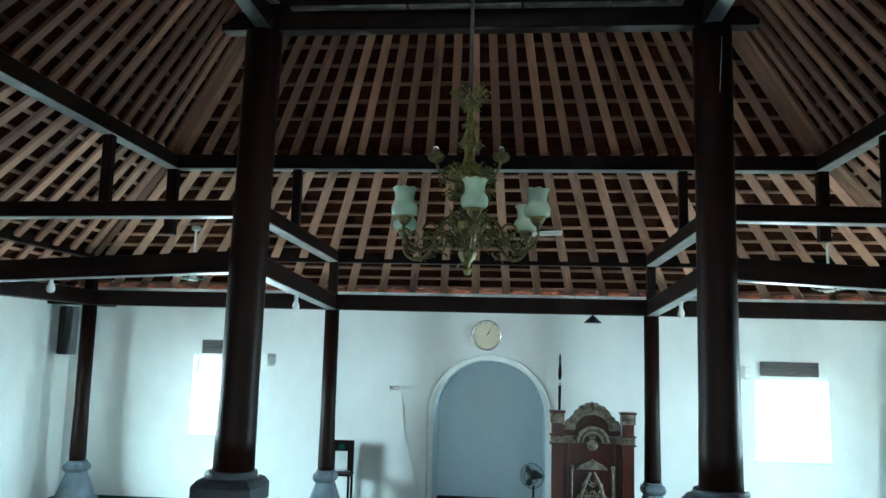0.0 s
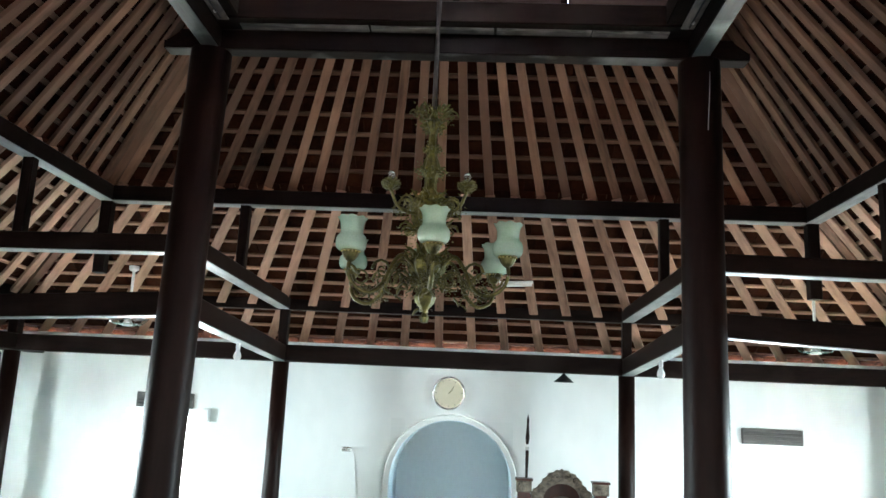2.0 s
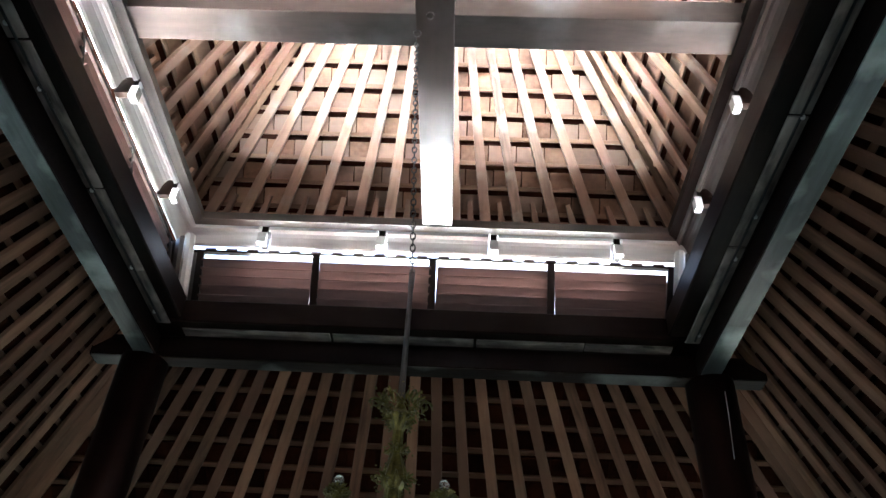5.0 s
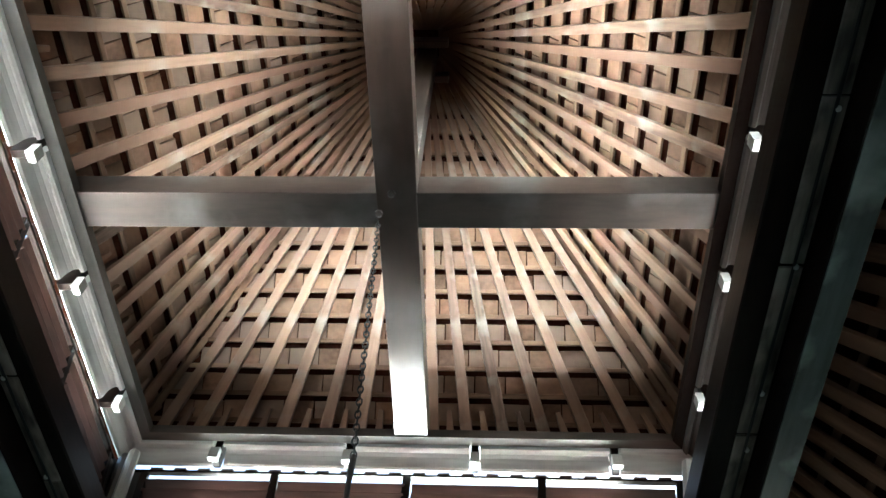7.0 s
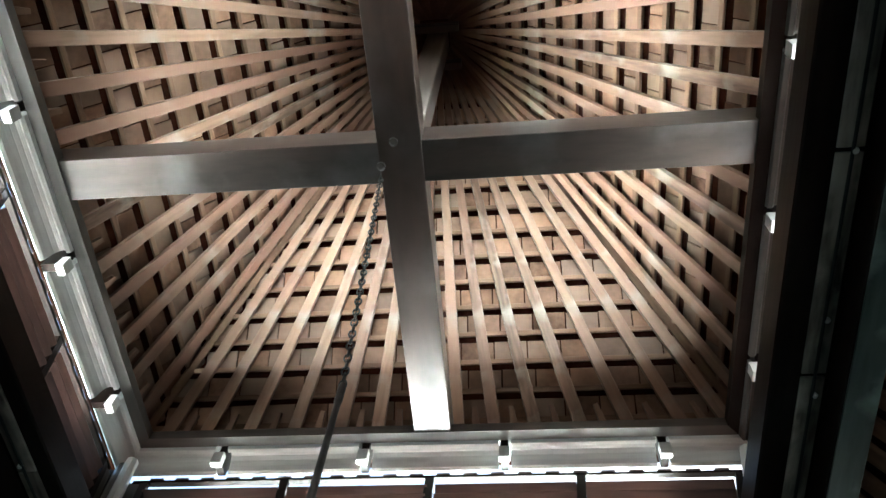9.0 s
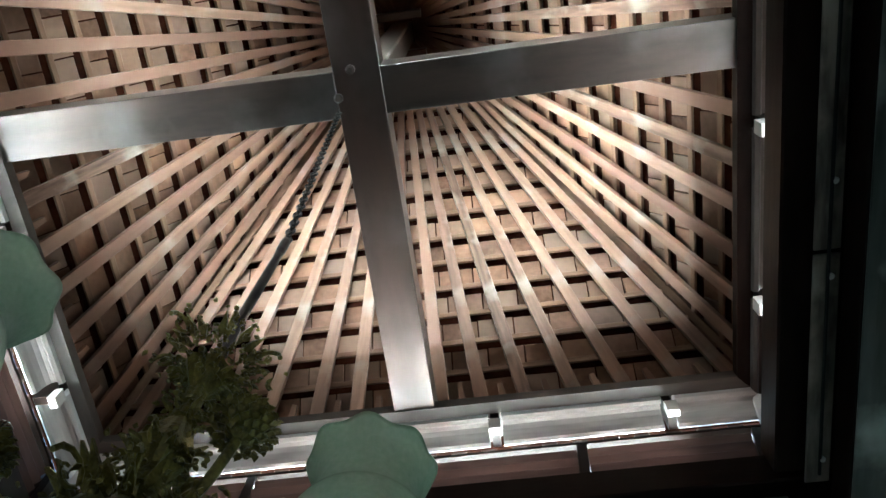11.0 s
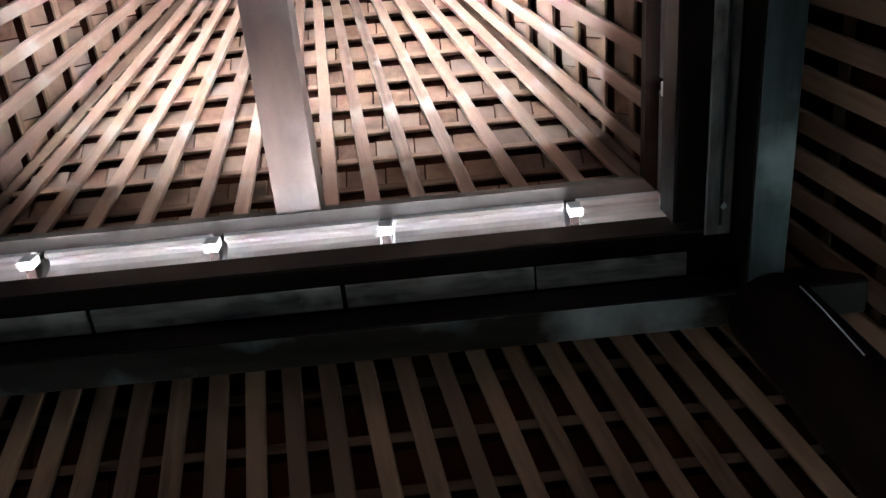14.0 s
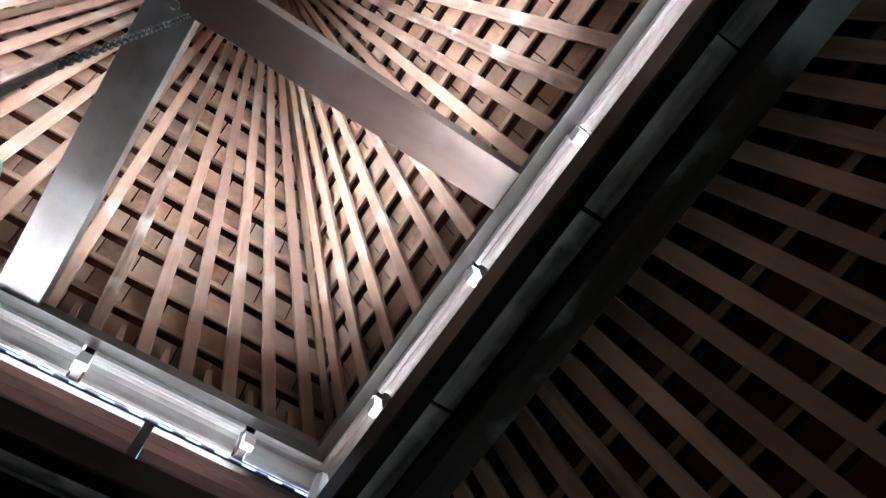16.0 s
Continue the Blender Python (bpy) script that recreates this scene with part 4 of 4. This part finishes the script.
part("gable_relief", sheet([(-0.17, 0.64), (0.17, 0.64), (0.12, 0.69), (0.05, 0.72), (0.0, 0.75), (-0.05, 0.72), (-0.12, 0.69)], -0.03, -0.01), M_CARVE, mim, "grey carved gable relief")
bm = bmesh.new()
for i in range(7):
    f = i / 6
    scroll(bm, (-0.13 + 0.26 * f, -0.02, 0.33 + 0.05 * (i % 2)), 0.036, (1 if i % 2 else -1, 0, 0), 1.3, 0.011)
for i in range(5):
    scroll(bm, (-0.09 + 0.045 * i, -0.02, 0.47 + 0.03 * (i % 2)), 0.03, (1 if i % 2 else -1, 0, 0), 1.2, 0.010)
for s in (-1, 1):
    tube([(s * 0.15, -0.018, 0.26), (s * 0.09, -0.022, 0.46), (s * 0.02, -0.02, 0.61)], [0.016, 0.02, 0.014], bm, 8)
prism(bm, 0.26, 0.025, 0.045, 0.006, (0, -0.018, 0.23))
part("floral_relief", bm, M_CARVE, mim, "grey carved floral relief")
for s in (-1, 1):
    for zz in (1.19, 0.96):
        for u in (-1, 1):
            bm = bmesh.new()
            scroll(bm, (s * 0.385 + u * 0.03, -0.085, zz), 0.026, (-u, 0, 0), 1.2, 0.007)
            part("block_scroll", bm, M_CARVE, mim)

staff = thing("ceremonial_staff", "dark wooden ceremonial staff with brass bands leaning on the pulpit", "staff", pose(0.80, 4.66, 0.018, 0, 0.5, 0))
part("shaft", lathe([(0.014, 0.0), (0.014, 1.35), (0.017, 1.42), (0.017, 1.56)], 12), M_COLUMN, staff)
part("band", lathe([(0.018, 1.54), (0.019, 1.55), (0.019, 1.565), (0.018, 1.57)], 12), M_PAPER, staff, "pale band")
part("blade", lathe([(0.012, 1.60), (0.022, 1.66), (0.016, 1.74), (0.010, 1.80), (0.014, 1.84), (0.002, 1.90)], 12), M_COLUMN, staff, "dark spear-shaped tip")

# ---- things at the qibla wall ----
clock = thing("wall_clock", "round ivory wall clock with a silver rim above the niche", "clock", Matrix.Translation((-0.04, WALL_Y, 2.11)) @ Matrix.Rotation(radians(90), 4, "X"))
part("rim", lathe([(0.150, 0.0), (0.185, 0.004), (0.19, 0.02), (0.18, 0.038), (0.168, 0.034), (0.165, 0.02)], 40), M_CHROME, clock, smooth=True)
part("dial", lathe([(0.166, 0.012), (0.166, 0.022), (0.0, 0.023)], 40), M_IVORY, clock)
for ang, ln in ((-48, 0.07), (-36, 0.11)):
    part("clock_hand", block(ln, 0.007, 0.003, 0.001, (ln / 2 - 0.01, 0, 0.027)), M_DARKBRASS, clock, m=Matrix.Rotation(radians(90 + ang), 4, "Z"))
for i in range(12):
    part("hour_mark", block(0.018, 0.005, 0.002, 0.0005, (0.148, 0, 0.024)), M_DARKBRASS, clock, m=Matrix.Rotation(radians(30 * i), 4, "Z"))

box = thing("socket_box", "small grey wall socket with a hanging cable", "socket", pose(-1.16, WALL_Y, 1.44))
part("case", block(0.11, 0.04, 0.05, 0.006, (0, -0.021, 0)), M_CHROME, box)
part("plug", block(0.035, 0.03, 0.03, 0.005, (0.03, -0.056, 0.0)), M_WHITE, box)
part("cable", tube(curve([(0.06, -0.01, -0.02), (0.10, -0.006, -0.2), (0.16, -0.006, -0.6), (0.27, -0.006, -1.0), (0.37, -0.006, -1.40)], 20), 0.004, steps=6), M_WHITE, box, "thin grey cable")

rug = thing("small_rug", "grey striped rug lying in the niche", "rug", pose(0.10, WALL_Y + 0.62, 0.006))
part("weave", block(0.84, 0.46, 0.012, 0.003, (0, 0, 0.006)), M_RUG, rug)
part("edge", block(0.84, 0.02, 0.004, 0.001, (0, -0.2, 0.014)), M_CREAM, rug)


def desk_fan(m, label):
    fan = thing("desk_fan", label, "fan", m)
    part("foot", lathe([(0.13, 0), (0.13, 0.015), (0.11, 0.03), (0.03, 0.05), (0.014, 0.06), (0.014, 0.28)], 20), M_BLACK, fan)
    head = Matrix.Translation((0, -0.05, 0.40)) @ Matrix.Rotation(radians(90), 4, "X")
    bm = bmesh.new()
    for q in range(24):
        a = 2 * math.pi * q / 24
        c, s = math.cos(a), math.sin(a)
        tube([(0.03 * c, 0.03 * s, 0.06), (0.11 * c, 0.11 * s, 0.055), (0.15 * c, 0.15 * s, 0.0), (0.11 * c, 0.11 * s, -0.05)], 0.0022, bm, 4)
    for r, zz in ((0.15, 0.0), (0.09, 0.058), (0.03, 0.062)):
        tube([(r * math.cos(2 * math.pi * q / 24), r * math.sin(2 * math.pi * q / 24), zz) for q in range(25)], 0.004, bm, 5)
    part("cage", bm, M_BLACK, fan, m=head)
    for q in range(3):
        bm = sheet([(0.02, -0.015), (0.08, -0.05), (0.13, -0.03), (0.135, 0.02), (0.06, 0.03)], -0.002, 0.002)
        part("blade", bm, M_BLACK, fan, m=head @ Matrix.Rotation(radians(120 * q), 4, "Z") @ Matrix.Rotation(radians(70), 4, "X"))
    part("motor", lathe([(0.0, -0.16), (0.04, -0.155), (0.055, -0.12), (0.055, -0.05), (0.03, -0.02), (0.0, 0.03)], 16), M_BLACK, fan, m=head)


desk_fan(pose(0.56, WALL_Y + 0.30, 0.006, 0, 0, -20), "black desk fan standing in the niche")

chair = thing("folding_stand", "dark wooden stand with a framed pale notice beside the post", "stand", pose(-1.74, 5.16, 0.018))
for x in (-0.11, 0.11):
    part("leg", block(0.025, 0.025, 0.40, 0.004, (x, -0.10, 0.20)), M_BEAM, chair)
    part("leg", block(0.025, 0.025, 0.72, 0.004, (x, 0.10, 0.36)), M_BEAM, chair)
part("shelf", block(0.27, 0.24, 0.025, 0.005, (0, 0, 0.405)), M_BEAM, chair)
part("notice_frame", block(0.26, 0.02, 0.36, 0.005, (0, 0.085, 0.61)), M_BEAM, chair)
part("notice", block(0.15, 0.004, 0.22, 0.001, (-0.02, 0.072, 0.55)), M_PAPER, chair, "pale printed notice")
part("notice_emblem", lathe([(0.04, 0), (0.04, 0.004), (0.02, 0.006)], 14), M_CARPET, chair, m=Matrix.Translation((-0.02, 0.074, 0.71)) @ Matrix.Rotation(radians(90), 4, "X"))

spk = thing("wall_speaker", "tall black loudspeaker on a wall bracket", "loudspeaker", pose(-WALL_X + 0.14, 5.08, 2.05, 0, 0, -35))
part("cabinet", block(0.16, 0.17, 0.60, 0.012), M_BLACK, spk)
part("grille", block(0.012, 0.14, 0.48, 0.004, (0.086, 0, 0)), M_BLACK, spk)
part("wall_bracket", block(0.16, 0.03, 0.03, 0.004, (-0.09, 0.03, 0.1)), M_BLACK, spk)
part("knob", lathe([(0.012, -0.30), (0.016, -0.285), (0.012, -0.26)], 10), M_BLACK, spk)

horn = thing("hanging_lamp_shade", "small black cone lamp shade hanging under the wall plate", "lamp", pose(1.20, 4.87, 2.27))
part("shade", lathe([(0.105, 0.0), (0.10, 0.008), (0.03, 0.07), (0.015, 0.085), (0.012, 0.12)], 24), M_BLACK, horn)


def bulb(x, y, z):
    b = thing("light_bulb", "white unlit bulb in a holder under a tie beam", "light bulb", pose(x, y, z), group="bulbs under the beams")
    part("holder", lathe([(0.02, 0.0), (0.02, -0.05), (0.016, -0.055)], 14), M_WHITE, b)
    part("globe", lathe([(0.014, -0.05), (0.018, -0.07), (0.032, -0.10), (0.035, -0.125), (0.024, -0.15), (0.0, -0.158)], 18), M_WHITE, b, smooth=True)


for sx in (-1, 1):
    bulb(sx * 1.87, 3.3, 2.435)
bulb(-3.56, 1.87, 2.47)


def ceiling_fan(x, y, z):
    f = thing("orbit_fan", "grey caged ceiling fan under the sloping rafters", "fan", pose(x, y, z), group="ceiling fans")
    part("mount", lathe([(0.05, 0.52), (0.05, 0.48), (0.014, 0.46), (0.014, 0.0)], 14), M_WHITE, f)
    bm = bmesh.new()
    for q in range(28):
        a = 2 * math.pi * q / 28
        c, s = math.cos(a), math.sin(a)
        tube([(0.04 * c, 0.04 * s, -0.10), (0.15 * c, 0.15 * s, -0.085), (0.20 * c, 0.20 * s, -0.03), (0.15 * c, 0.15 * s, 0.02)], 0.0025, bm, 4)
    for r, zz in ((0.20, -0.03), (0.12, -0.093), (0.15, 0.02)):
        tube([(r * math.cos(2 * math.pi * q / 28), r * math.sin(2 * math.pi * q / 28), zz) for q in range(29)], 0.004, bm, 5)
    part("cage", bm, M_CHROME, f, "grey wire cage")
    part("hub", lathe([(0.0, -0.115), (0.05, -0.11), (0.06, -0.095), (0.03, -0.05), (0.03, 0.0)], 18), M_WHITE, f, "white hub cap")
    for q in range(3):
        part("blade", sheet([(0.03, -0.02), (0.10, -0.06), (0.17, -0.04), (0.175, 0.03), (0.08, 0.04)], -0.002, 0.002), M_VENT, f,
             m=Matrix.Translation((0, 0, -0.03)) @ Matrix.Rotation(radians(120 * q + 20), 4, "Z") @ Matrix.Rotation(radians(75), 4, "X"))


ceiling_fan(-3.36, 4.3, 2.74)
ceiling_fan(3.62, 4.3, 2.74)

# ---- cable with white clips along the main beams ----
for k in (1, 3):
    wire = thing("beam_cable", "dark cable held by small white clips along the beam", "cable", Matrix.Rotation(radians(90 * k), 4, "Z"), group="cables on the beams")
    part("cable", tube([(-1.54, 1.692, 4.671), (-0.6, 1.689, 4.669), (0.5, 1.694, 4.672), (1.54, 1.69, 4.670)], 0.007, steps=6), M_BLACK, wire)
    for x in (-1.47, -0.70, -0.35, 0.32, 0.98, 1.44):
        part("clip", lathe([(0.011, 0.0), (0.013, -0.010), (0.008, -0.018)], 10, at=(x, 1.70, 4.679)), M_WHITE, wire)

# loose pale wire on a main column
wire = thing("wire", "thin pale loose wire hanging on a dark column", "wire")
part("strand", tube([(1.845, 1.672, 3.96), (1.852, 1.668, 4.10), (1.862, 1.67, 4.25), (1.868, 1.674, 4.40)], 0.0028, steps=6), M_PAPER, wire, smooth=True)
